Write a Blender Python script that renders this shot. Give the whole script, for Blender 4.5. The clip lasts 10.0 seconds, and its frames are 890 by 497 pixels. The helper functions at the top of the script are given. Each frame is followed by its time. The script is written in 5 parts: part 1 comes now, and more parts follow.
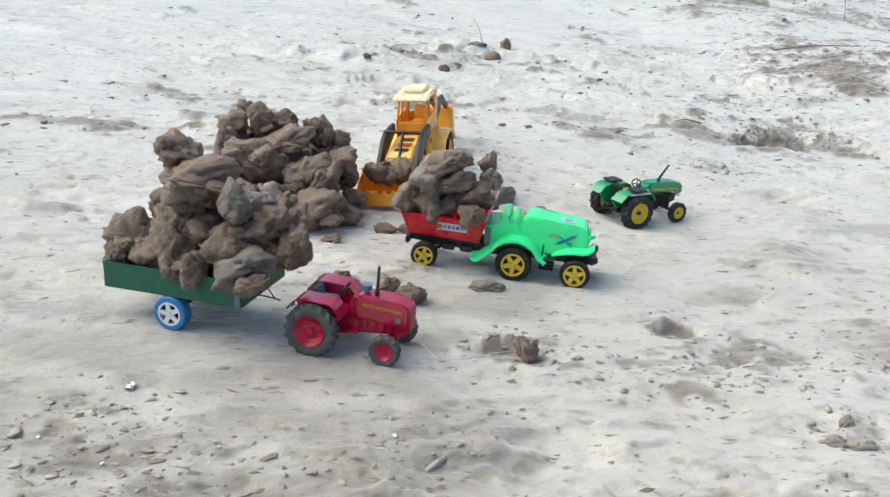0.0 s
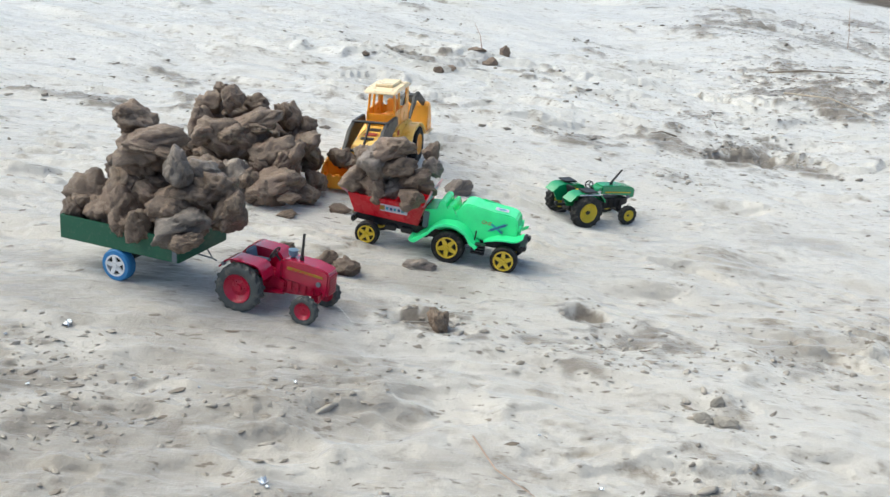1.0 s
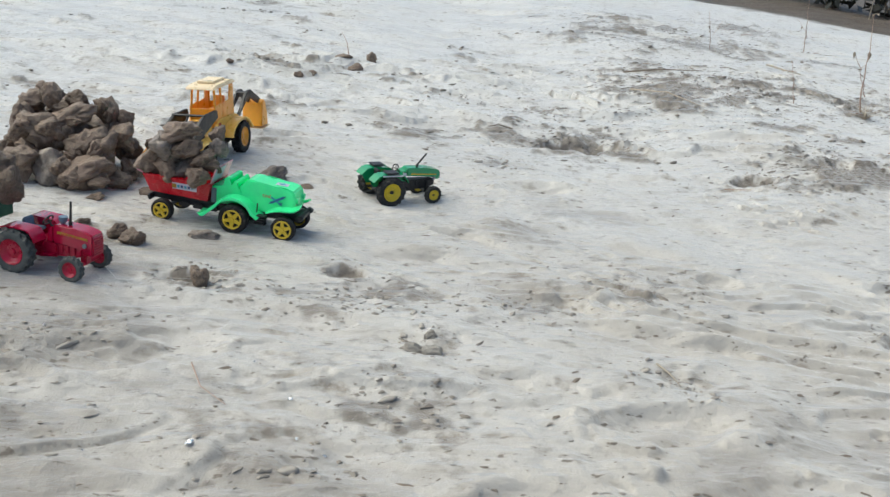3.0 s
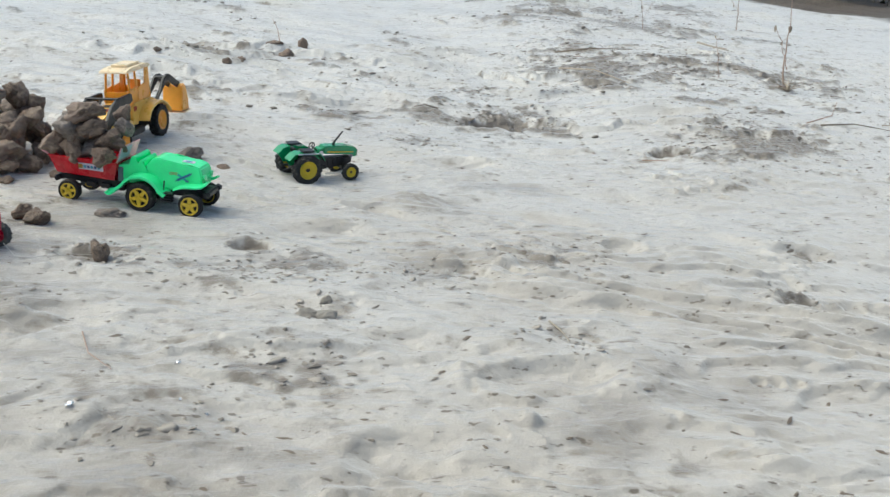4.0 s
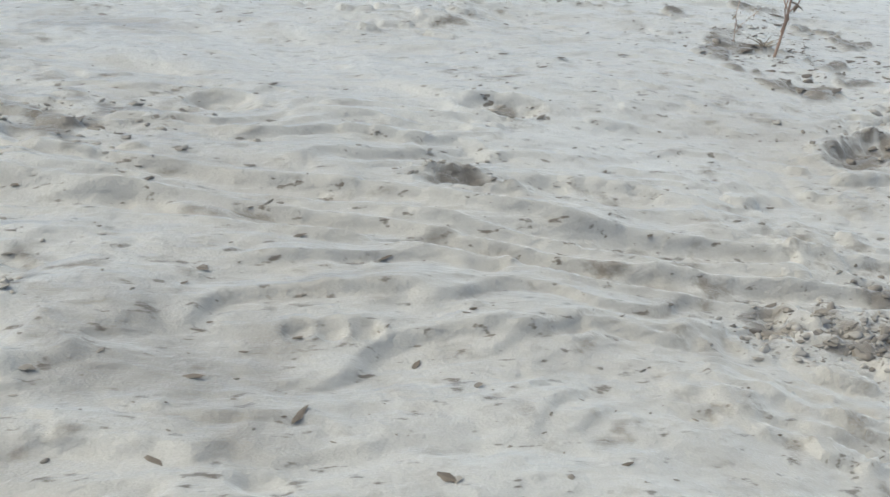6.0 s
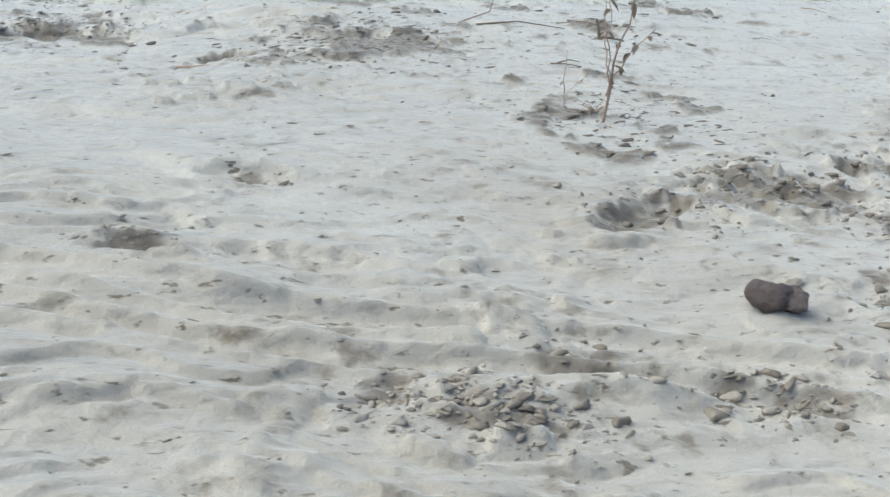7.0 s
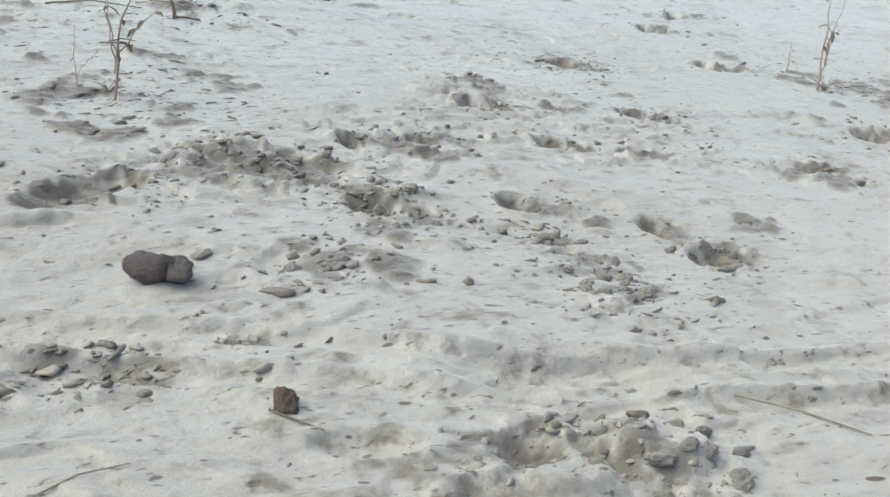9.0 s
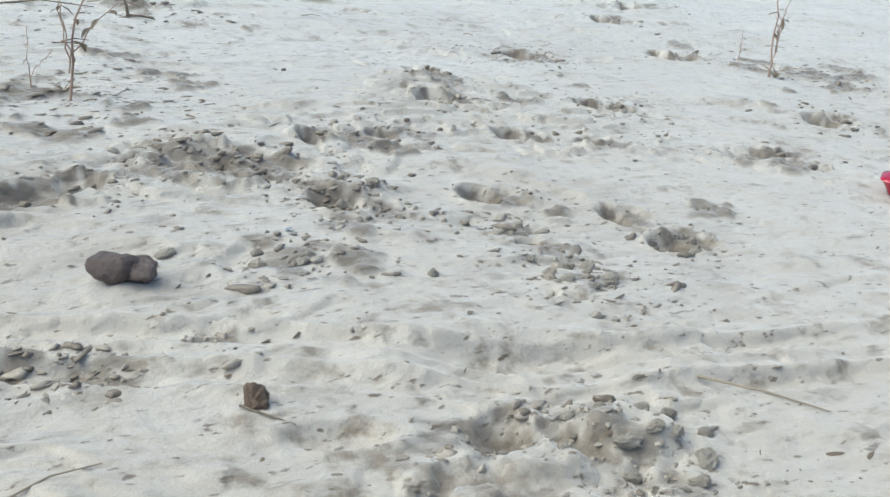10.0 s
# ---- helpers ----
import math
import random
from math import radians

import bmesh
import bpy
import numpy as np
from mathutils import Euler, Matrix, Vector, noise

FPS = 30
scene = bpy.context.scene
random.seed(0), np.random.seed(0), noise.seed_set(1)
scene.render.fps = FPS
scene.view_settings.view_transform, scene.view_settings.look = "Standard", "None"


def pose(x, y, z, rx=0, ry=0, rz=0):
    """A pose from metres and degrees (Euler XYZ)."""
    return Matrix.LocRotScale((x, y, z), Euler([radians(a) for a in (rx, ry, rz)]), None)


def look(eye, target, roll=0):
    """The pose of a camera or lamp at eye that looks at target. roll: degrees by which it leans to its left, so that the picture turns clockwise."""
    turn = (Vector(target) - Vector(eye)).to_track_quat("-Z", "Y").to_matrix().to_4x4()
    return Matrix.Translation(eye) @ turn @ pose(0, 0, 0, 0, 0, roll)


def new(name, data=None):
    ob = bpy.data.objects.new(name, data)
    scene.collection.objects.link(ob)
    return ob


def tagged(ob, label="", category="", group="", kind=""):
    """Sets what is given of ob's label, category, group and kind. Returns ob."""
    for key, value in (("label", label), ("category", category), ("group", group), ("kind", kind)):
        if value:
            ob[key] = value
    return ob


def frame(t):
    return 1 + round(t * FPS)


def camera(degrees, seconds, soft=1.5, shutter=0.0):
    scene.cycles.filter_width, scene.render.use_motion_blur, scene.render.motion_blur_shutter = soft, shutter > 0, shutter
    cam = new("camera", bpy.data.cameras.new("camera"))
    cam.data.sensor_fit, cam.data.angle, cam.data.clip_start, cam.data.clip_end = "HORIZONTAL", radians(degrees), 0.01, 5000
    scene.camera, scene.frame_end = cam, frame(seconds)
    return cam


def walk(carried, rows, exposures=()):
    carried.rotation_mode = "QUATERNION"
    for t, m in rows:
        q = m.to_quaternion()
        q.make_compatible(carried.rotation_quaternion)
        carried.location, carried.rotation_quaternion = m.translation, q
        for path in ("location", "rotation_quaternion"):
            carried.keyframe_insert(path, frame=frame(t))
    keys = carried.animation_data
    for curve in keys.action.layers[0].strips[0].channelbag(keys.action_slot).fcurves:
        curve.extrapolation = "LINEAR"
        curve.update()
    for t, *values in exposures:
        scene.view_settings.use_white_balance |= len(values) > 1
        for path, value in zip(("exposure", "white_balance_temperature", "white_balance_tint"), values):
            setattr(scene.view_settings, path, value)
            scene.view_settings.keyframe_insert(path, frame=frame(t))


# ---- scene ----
cam = camera(48.0, 10.0, soft=1.4, shutter=0.1)
PATH = [
    (0, (-0.3304, -0.2805, 0.6870), (-0.0993, 1.5329, -0.1242), -1.74),
    (0.5, (-0.2757, -0.3139, 0.6851), (-0.0614, 1.5018, -0.1256), -0.38),
    (1, (-0.2216, -0.3965, 0.6923), (-0.0519, 1.4312, -0.1020), 1.22),
    (1.5, (-0.1516, -0.4556, 0.6895), (0.1091, 1.3730, -0.0774), 0.70),
    (2, (-0.0750, -0.5192, 0.6735), (0.1416, 1.3227, -0.0752), 1.51),
    (2.5, (-0.0099, -0.5766, 0.6856), (0.2152, 1.2648, -0.0618), 0.88),
    (3.8, (0.0776, -0.6228, 0.6747), (0.3684, 1.1996, -0.0961), -0.66),
    (4, (0.1061, -0.6449, 0.6617), (0.4168, 1.1757, -0.1057), -0.71),
    (4.5, (0.1898, -0.6775, 0.6530), (0.5750, 1.1222, -0.1297), 0.83),
    (5, (0.2649, -0.6711, 0.6132), (0.7958, 1.0952, -0.1602), 0.42),
    (5.2, (0.3221, -0.5498, 0.5563), (0.8766, 1.2066, -0.2231), 0.52),
    (6.3, (0.6687, -0.2435, 0.4283), (1.1384, 1.4016, -0.6076), -0.50),
    (6.5, (0.7428, -0.2703, 0.4229), (1.1947, 1.4292, -0.5297), -1.82),
    (7, (0.8987, -0.3037, 0.3872), (1.3449, 1.4613, -0.4409), -1.63),
    (7.5, (1.0847, -0.3596, 0.3760), (1.4592, 1.4175, -0.4617), -1.87),
    (8, (1.1603, -0.3808, 0.3662), (1.7935, 1.3184, -0.4773), -0.48),
    (8.5, (1.2074, -0.4007, 0.3634), (1.9458, 1.2563, -0.4788), 0.23),
    (9, (1.2547, -0.4304, 0.3603), (2.0993, 1.1752, -0.4815), 1.48),
    (9.5, (1.2615, -0.4445, 0.3589), (2.1779, 1.1184, -0.4882), 1.28),
    (10, (1.2470, -0.4347, 0.3617), (2.1604, 1.1277, -0.4895), 1.06),
]
EXPOSURES = [(0.0, 0.64, 6640, -1), (1.0, 0.64, 6640, -1), (2.0, 0.45, 6640, -1), (4.5, 0.38, 6560, -2), (5.0, 0.23, 6460, -2), (7.5, 0.39, 6440, -3), (9.0, 0.38, 6440, -3), (10.0, 0.49, 6440, -3)]
walk(cam, [(t, look(eye, target, roll)) for t, eye, target, roll in PATH], EXPOSURES)

# ---- light: a bright overcast sky with a wide soft sun ----
world = bpy.data.worlds.new("overcast_sky")
scene.world = world
world.use_nodes = True
wn = world.node_tree.nodes
wl = world.node_tree.links
sky = wn.new("ShaderNodeTexSky")
sky.sky_type = "NISHITA"
sky.sun_disc = False
sky.sun_elevation = radians(58)
sky.sun_rotation = radians(-66)
sky.air_density = 0.6
sky.dust_density = 3.0
sky.ozone_density = 0.6
wn["Background"].inputs["Strength"].default_value = 0.15
wl.new(sky.outputs["Color"], wn["Background"].inputs["Color"])

sun_data = bpy.data.lights.new("sun", "SUN")
sun_data.energy = 1.5
sun_data.angle = radians(70)
sun_data.color = (1.0, 0.98, 0.925)
sun = new("sun", sun_data)
sun.matrix_world = look((-2.2, 2.0, 4.8), (0.5, 0.8, 0.0))


# ---- materials ----
def node(nt, kind, **inputs):
    n = nt.nodes.new(kind)
    for key, value in inputs.items():
        n.inputs[key.replace("_", " ")].default_value = value
    return n


def start_material(name):
    m = bpy.data.materials.new(name)
    m.use_nodes = True
    return m, m.node_tree, m.node_tree.nodes["Principled BSDF"]


def mixed(nt, factor, a, b):
    """A colour between a and b; each is a colour or a socket."""
    n = nt.nodes.new("ShaderNodeMix")
    n.data_type = "RGBA"
    for socket, value in ((n.inputs["Factor"], factor), (n.inputs[6], a), (n.inputs[7], b)):
        if isinstance(value, bpy.types.NodeSocket):
            nt.links.new(value, socket)
        elif isinstance(value, (int, float)):
            socket.default_value = value
        else:
            socket.default_value = (*value, 1)
    return n.outputs[2]


def ramp(nt, value, low, high):
    n = nt.nodes.new("ShaderNodeMapRange")
    n.inputs["From Min"].default_value = low
    n.inputs["From Max"].default_value = high
    nt.links.new(value, n.inputs["Value"])
    return n.outputs["Result"]


def noisy(nt, coord, scale, detail=4.0, rough=0.55):
    n = node(nt, "ShaderNodeTexNoise", Scale=scale, Detail=detail, Roughness=rough)
    nt.links.new(coord, n.inputs["Vector"])
    return n.outputs["Fac"]


def painted(name, colour, rough=0.4, metal=0.0, dust=0.25, through_light=0.0, spec=0.5, grain=900.0, bump=0.08, coat=0.0):
    """Moulded plastic, paint or rubber with handling marks and a film of sand dust that has settled on it."""
    m, nt, p = start_material(name)
    where = nt.nodes.new("ShaderNodeTexCoord").outputs["Object"]
    fine = noisy(nt, where, grain, 3)
    wide = noisy(nt, where, 70.0, 5, 0.65)
    darker = tuple(c * 0.88 for c in colour)
    base = mixed(nt, ramp(nt, wide, 0.3, 0.7), darker, colour)
    base = mixed(nt, ramp(nt, noisy(nt, where, 160.0, 6, 0.7), 0.54, 0.84), base, mixed(nt, dust, colour, (0.42, 0.37, 0.31)))
    nt.links.new(base, p.inputs["Base Color"])
    nt.links.new(mixed(nt, ramp(nt, wide, 0.35, 0.75), (rough * 0.8,) * 3, (min(1, rough * 1.35),) * 3), p.inputs["Roughness"])
    p.inputs["Metallic"].default_value = metal
    p.inputs["Coat Weight"].default_value = coat
    p.inputs["Coat Roughness"].default_value = 0.08
    p.inputs["Specular IOR Level"].default_value = spec
    if through_light:
        p.inputs["Subsurface Weight"].default_value = through_light
        p.inputs["Subsurface Radius"].default_value = (0.006, 0.006, 0.006)
        p.inputs["Subsurface Scale"].default_value = 1.0
    b = node(nt, "ShaderNodeBump", Strength=bump, Distance=0.0006)
    nt.links.new(fine, b.inputs["Height"])
    nt.links.new(b.outputs["Normal"], p.inputs["Normal"])
    return m


def sand_material():
    m, nt, p = start_material("river_sand")
    where = nt.nodes.new("ShaderNodeNewGeometry").outputs["Position"]
    broad = noisy(nt, where, 2.2, 5, 0.6)
    patch = noisy(nt, where, 9.0, 6, 0.65)
    crust = noisy(nt, where, 55.0, 6, 0.7)
    grain = noisy(nt, where, 700.0, 3, 0.7)
    base = mixed(nt, ramp(nt, broad, 0.3, 0.7), (0.49, 0.450, 0.40), (0.60, 0.570, 0.528))
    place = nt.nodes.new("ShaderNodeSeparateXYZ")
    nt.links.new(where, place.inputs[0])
    # paler with y: the far sand's bright sky sheen is put into its colour
    far_sheen = nt.nodes.new("ShaderNodeMath")
    far_sheen.operation = "MULTIPLY_ADD"
    nt.links.new(broad, far_sheen.inputs[0])
    far_sheen.inputs[1].default_value = 1.2
    nt.links.new(place.outputs["Y"], far_sheen.inputs[2])
    base = mixed(nt, ramp(nt, far_sheen.outputs[0], 1.1, 2.6), base, (0.70, 0.685, 0.66))
    base = mixed(nt, ramp(nt, patch, 0.56, 0.84), base, (0.30, 0.262, 0.219))
    base = mixed(nt, ramp(nt, crust, 0.58, 0.85), base, (0.31, 0.268, 0.222))
    base = mixed(nt, ramp(nt, grain, 0.35, 0.75), mixed(nt, 0.22, base, (0.2, 0.17, 0.14)), base)
    # damp brown crust and dirt in small clustered stains
    stain = noisy(nt, where, 26.0, 5, 0.62)
    cluster = nt.nodes.new("ShaderNodeMath")
    cluster.operation = "MULTIPLY_ADD"
    nt.links.new(noisy(nt, where, 3.6, 4, 0.6), cluster.inputs[0])
    cluster.inputs[1].default_value = 0.55
    nt.links.new(stain, cluster.inputs[2])
    base = mixed(nt, ramp(nt, cluster.outputs[0], 0.87, 1.00), base, (0.25, 0.212, 0.172))
    turned = nt.nodes.new("ShaderNodeAttribute")
    turned.attribute_name = "damp"
    base = mixed(nt, turned.outputs["Fac"], base, mixed(nt, ramp(nt, crust, 0.35, 0.7), (0.14, 0.117, 0.095), (0.265, 0.23, 0.195)))
    # short dark flecks and scuffs, drawn out along the wind
    drawn = nt.nodes.new("ShaderNodeVectorMath")
    drawn.operation = "MULTIPLY"
    nt.links.new(where, drawn.inputs[0])
    drawn.inputs[1].default_value = (0.55, 1.25, 1.0)
    scuff = noisy(nt, drawn.outputs[0], 34.0, 5, 0.6)
    base = mixed(nt, ramp(nt, scuff, 0.58, 0.74), base, (0.285, 0.248, 0.206))
    fleck = noisy(nt, drawn.outputs[0], 95.0, 3, 0.55)
    base = mixed(nt, ramp(nt, fleck, 0.625, 0.69), base, (0.17, 0.138, 0.108))
    # the sand ends along a line; darker earth with plant litter lies behind it
    line = node(nt, "ShaderNodeMath")
    line.operation = "MULTIPLY_ADD"
    nt.links.new(place.outputs["X"], line.inputs[0])
    line.inputs[1].default_value = 0.75
    nt.links.new(place.outputs["Y"], line.inputs[2])
    wobble = node(nt, "ShaderNodeMath")
    wobble.operation = "MULTIPLY_ADD"
    nt.links.new(patch, wobble.inputs[0])
    wobble.inputs[1].default_value = 0.35
    nt.links.new(line.outputs[0], wobble.inputs[2])
    earth = mixed(nt, ramp(nt, crust, 0.35, 0.7), (0.075, 0.06, 0.048), (0.16, 0.13, 0.105))
    beyond = ramp(nt, wobble.outputs[0], 6.30, 6.46)
    base = mixed(nt, beyond, base, earth)
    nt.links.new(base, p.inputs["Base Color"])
    p.inputs["Roughness"].default_value = 0.55
    p.inputs["Specular IOR Level"].default_value = 0.5
    bare = nt.nodes.new("ShaderNodeMapRange")
    nt.links.new(beyond, bare.inputs["Value"])
    bare.inputs["To Min"].default_value, bare.inputs["To Max"].default_value = 0.85, 0.0
    nt.links.new(bare.outputs["Result"], p.inputs["Sheen Weight"])
    p.inputs["Sheen Roughness"].default_value = 0.4
    b0 = node(nt, "ShaderNodeBump", Strength=0.8, Distance=0.011)
    nt.links.new(noisy(nt, drawn.outputs[0], 30.0, 2, 0.5), b0.inputs["Height"])
    b1 = node(nt, "ShaderNodeBump", Strength=0.6, Distance=0.006)
    nt.links.new(b0.outputs["Normal"], b1.inputs["Normal"])
    nt.links.new(crust, b1.inputs["Height"])
    b2 = node(nt, "ShaderNodeBump", Strength=0.35, Distance=0.0012)
    nt.links.new(grain, b2.inputs["Height"])
    nt.links.new(b1.outputs["Normal"], b2.inputs["Normal"])
    nt.links.new(b2.outputs["Normal"], p.inputs["Normal"])
    return m


def clod_material(name, dark, light, tint):
    """Dried lumps of mud: brown with paler crusts, each lump a little different."""
    m, nt, p = start_material(name)
    where = nt.nodes.new("ShaderNodeTexCoord").outputs["Object"]
    info = nt.nodes.new("ShaderNodeObjectInfo")
    shift = nt.nodes.new("ShaderNodeVectorMath")
    shift.operation = "MULTIPLY_ADD"
    nt.links.new(info.outputs["Random"], shift.inputs[0])
    shift.inputs[1].default_value = (7, 11, 13)
    nt.links.new(where, shift.inputs[2])
    where = shift.outputs[0]
    big = noisy(nt, where, 1.6, 5, 0.6)
    mid = noisy(nt, where, 6.0, 7, 0.7)
    fine = noisy(nt, where, 45.0, 5, 0.7)
    base = mixed(nt, ramp(nt, mid, 0.32, 0.7), dark, light)
    base = mixed(nt, ramp(nt, big, 0.45, 0.72), base, tint)
    base = mixed(nt, ramp(nt, fine, 0.55, 0.8), base, tuple(c * 1.5 for c in light))
    tone = ramp(nt, info.outputs["Random"], 0.05, 0.8)
    base = mixed(nt, tone, mixed(nt, 0.6, base, dark), base)
    nt.links.new(base, p.inputs["Base Color"])
    p.inputs["Roughness"].default_value = 0.42
    p.inputs["Specular IOR Level"].default_value = 0.5
    b1 = node(nt, "ShaderNodeBump", Strength=0.9, Distance=0.006)
    nt.links.new(mid, b1.inputs["Height"])
    b2 = node(nt, "ShaderNodeBump", Strength=0.4, Distance=0.0008)
    nt.links.new(fine, b2.inputs["Height"])
    nt.links.new(b1.outputs["Normal"], b2.inputs["Normal"])
    nt.links.new(b2.outputs["Normal"], p.inputs["Normal"])
    return m


SAND = sand_material()
CLOD = clod_material("dried_mud", (0.105, 0.072, 0.054), (0.40, 0.30, 0.22), (0.28, 0.195, 0.152))
CLOD_GREY = clod_material("grey_dried_mud", (0.13, 0.108, 0.096), (0.42, 0.355, 0.30), (0.29, 0.24, 0.225))
CLOD_WET = clod_material("dark_moist_mud", (0.095, 0.072, 0.068), (0.27, 0.22, 0.205), (0.19, 0.145, 0.145))
CLOD_PALE = clod_material("pale_sandy_clod", (0.34, 0.305, 0.262), (0.56, 0.52, 0.465), (0.48, 0.44, 0.39))
CRUMB = clod_material("sandy_crumb", (0.27, 0.238, 0.20), (0.45, 0.412, 0.37), (0.39, 0.352, 0.31))
LITTER = clod_material("dry_litter", (0.11, 0.085, 0.062), (0.27, 0.215, 0.16), (0.18, 0.14, 0.105))
CRUST_BIT = clod_material("brown_crust_bit", (0.16, 0.134, 0.108), (0.34, 0.30, 0.258), (0.25, 0.214, 0.178))
STEM = clod_material("dry_stem", (0.29, 0.195, 0.15), (0.48, 0.36, 0.285), (0.41, 0.285, 0.22))
LEAF = clod_material("withered_leaf", (0.27, 0.225, 0.17), (0.46, 0.40, 0.32), (0.37, 0.305, 0.235))
HEDGE = clod_material("dark_scrub", (0.012, 0.014, 0.010), (0.035, 0.036, 0.024), (0.03, 0.026, 0.018))
RED = painted("crimson_enamel", (0.43, 0.003, 0.040), 0.16, dust=0.04, spec=0.6, coat=0.5)
RED_RIM = painted("red_plastic", (0.45, 0.006, 0.040), 0.3, dust=0.12)
BED_RED = painted("bright_red_plastic", (0.62, 0.006, 0.022), 0.28, dust=0.04, through_light=0.15)
PINK = painted("pink_plastic_film", (0.85, 0.42, 0.47), 0.3, dust=0.1, through_light=0.3)
RUBBER = painted("dusty_grey_rubber", (0.085, 0.092, 0.092), 0.85, dust=0.5, spec=0.25)
BLACK_RUBBER = painted("black_rubber", (0.016, 0.016, 0.018), 0.7, dust=0.25, spec=0.3)
DUSTY_BLACK = painted("dusty_black_rubber", (0.030, 0.032, 0.034), 0.85, dust=0.5, spec=0.25)
BLACK = painted("black_plastic", (0.014, 0.015, 0.018), 0.45, dust=0.15)
GREY = painted("grey_plastic", (0.16, 0.18, 0.21), 0.45, dust=0.3)
BLUE_GREY = painted("blue_grey_plastic", (0.13, 0.21, 0.29), 0.4, dust=0.2)
BLUE = painted("blue_rubber", (0.028, 0.19, 0.45), 0.55, dust=0.25)
WHITE = painted("white_plastic", (0.74, 0.75, 0.78), 0.4, dust=0.2)
MINT = painted("neon_green_plastic", (0.09, 1.0, 0.38), 0.18, dust=0.03, through_light=0.45)
GOLD = painted("gold_plastic", (0.70, 0.50, 0.045), 0.32, dust=0.12)
TRAILER_GREEN = painted("dark_green_card", (0.012, 0.105, 0.058), 0.5, dust=0.2)
FARM_GREEN = painted("farm_green_enamel", (0.012, 0.30, 0.115), 0.2, dust=0.12, spec=0.6, coat=0.3)
FARM_YELLOW = painted("farm_yellow_plastic", (0.66, 0.50, 0.03), 0.4, dust=0.2)
ORANGE = painted("orange_yellow_plastic", (0.97, 0.42, 0.05), 0.32, dust=0.08, through_light=0.3)
YELLOW = painted("yellow_plastic", (0.96, 0.58, 0.13), 0.32, dust=0.1, through_light=0.25)
CREAM = painted("pale_orange_plastic", (0.93, 0.74, 0.48), 0.3, dust=0.08, through_light=0.35)
DECAL_YELLOW = painted("yellow_decal", (0.38, 0.2, 0.02), 0.4, dust=0.1)
DECAL_WHITE = painted("lilac_white_sticker", (0.66, 0.6, 0.72), 0.4, dust=0.08)
DECAL_DARK = painted("dark_blue_print", (0.03, 0.06, 0.2), 0.4, dust=0.05)
DECAL_TEAL = painted("teal_print", (0.03, 0.33, 0.45), 0.4, dust=0.05)
DECAL_RED = painted("red_print", (0.5, 0.06, 0.03), 0.4, dust=0.05)
THREAD = painted("white_thread", (0.62, 0.6, 0.56), 0.7, dust=0.3)
FOIL = painted("silver_foil", (0.62, 0.66, 0.72), 0.25, metal=0.7, dust=0.2)


# ---- mesh helpers ----
def part(name, bm, material, parent=None, label="", sharp=38):
    """Links a bmesh as one mesh object, under parent if there is one."""
    bmesh.ops.recalc_face_normals(bm, faces=bm.faces)
    for e in bm.edges:
        e.smooth = not (len(e.link_faces) == 2 and e.calc_face_angle(0) > radians(sharp))
    for fc in bm.faces:
        fc.smooth = True
    me = bpy.data.meshes.new(name)
    bm.to_mesh(me)
    bm.free()
    me.materials.append(material)
    ob = new(name, me)
    if parent:
        ob.parent = parent
    if label:
        ob["label"] = label
    return ob


def box(centre, size, turn=(0, 0, 0), bevel=0.0, bm=None, taper=1.0):
    """A box with rounded edges; taper scales its top."""
    bm = bm or bmesh.new()
    made = bmesh.ops.create_cube(bm, size=1.0)["verts"]
    for v in made:
        if v.co.z > 0:
            v.co.x *= taper
            v.co.y *= taper
    bmesh.ops.scale(bm, vec=size, verts=made)
    if bevel:
        edges = list({e for v in made for e in v.link_edges})
        made = [v for v in bmesh.ops.bevel(bm, geom=edges, offset=bevel, segments=2, affect="EDGES", clamp_overlap=True)["verts"]]
    bmesh.ops.transform(bm, matrix=pose(*centre, *turn), verts=made)
    return bm


def prism(outline, y0, y1, bevel=0.0, bm=None):
    """A side outline of (x, z) points drawn out from y0 to y1."""
    bm = bm or bmesh.new()
    a = [bm.verts.new((x, y0, z)) for x, z in outline]
    b = [bm.verts.new((x, y1, z)) for x, z in outline]
    n = len(outline)
    faces = [bm.faces.new(a), bm.faces.new(b[::-1])]
    for i in range(n):
        faces.append(bm.faces.new((a[i], b[i], b[(i + 1) % n], a[(i + 1) % n])))
    if bevel:
        edges = list({e for fc in faces for e in fc.edges})
        bmesh.ops.bevel(bm, geom=edges, offset=bevel, segments=2, affect="EDGES", clamp_overlap=True)
    return bm


def rod(p0, p1, r0, r1=None, bm=None, seg=10):
    bm = bm or bmesh.new()
    p0, p1 = Vector(p0), Vector(p1)
    made = bmesh.ops.create_cone(bm, cap_ends=True, segments=seg, radius1=r0, radius2=r0 if r1 is None else r1, depth=(p1 - p0).length)["verts"]
    turn = (p1 - p0).to_track_quat("Z", "Y").to_matrix().to_4x4()
    bmesh.ops.transform(bm, matrix=Matrix.Translation((p0 + p1) / 2) @ turn, verts=made)
    return bm


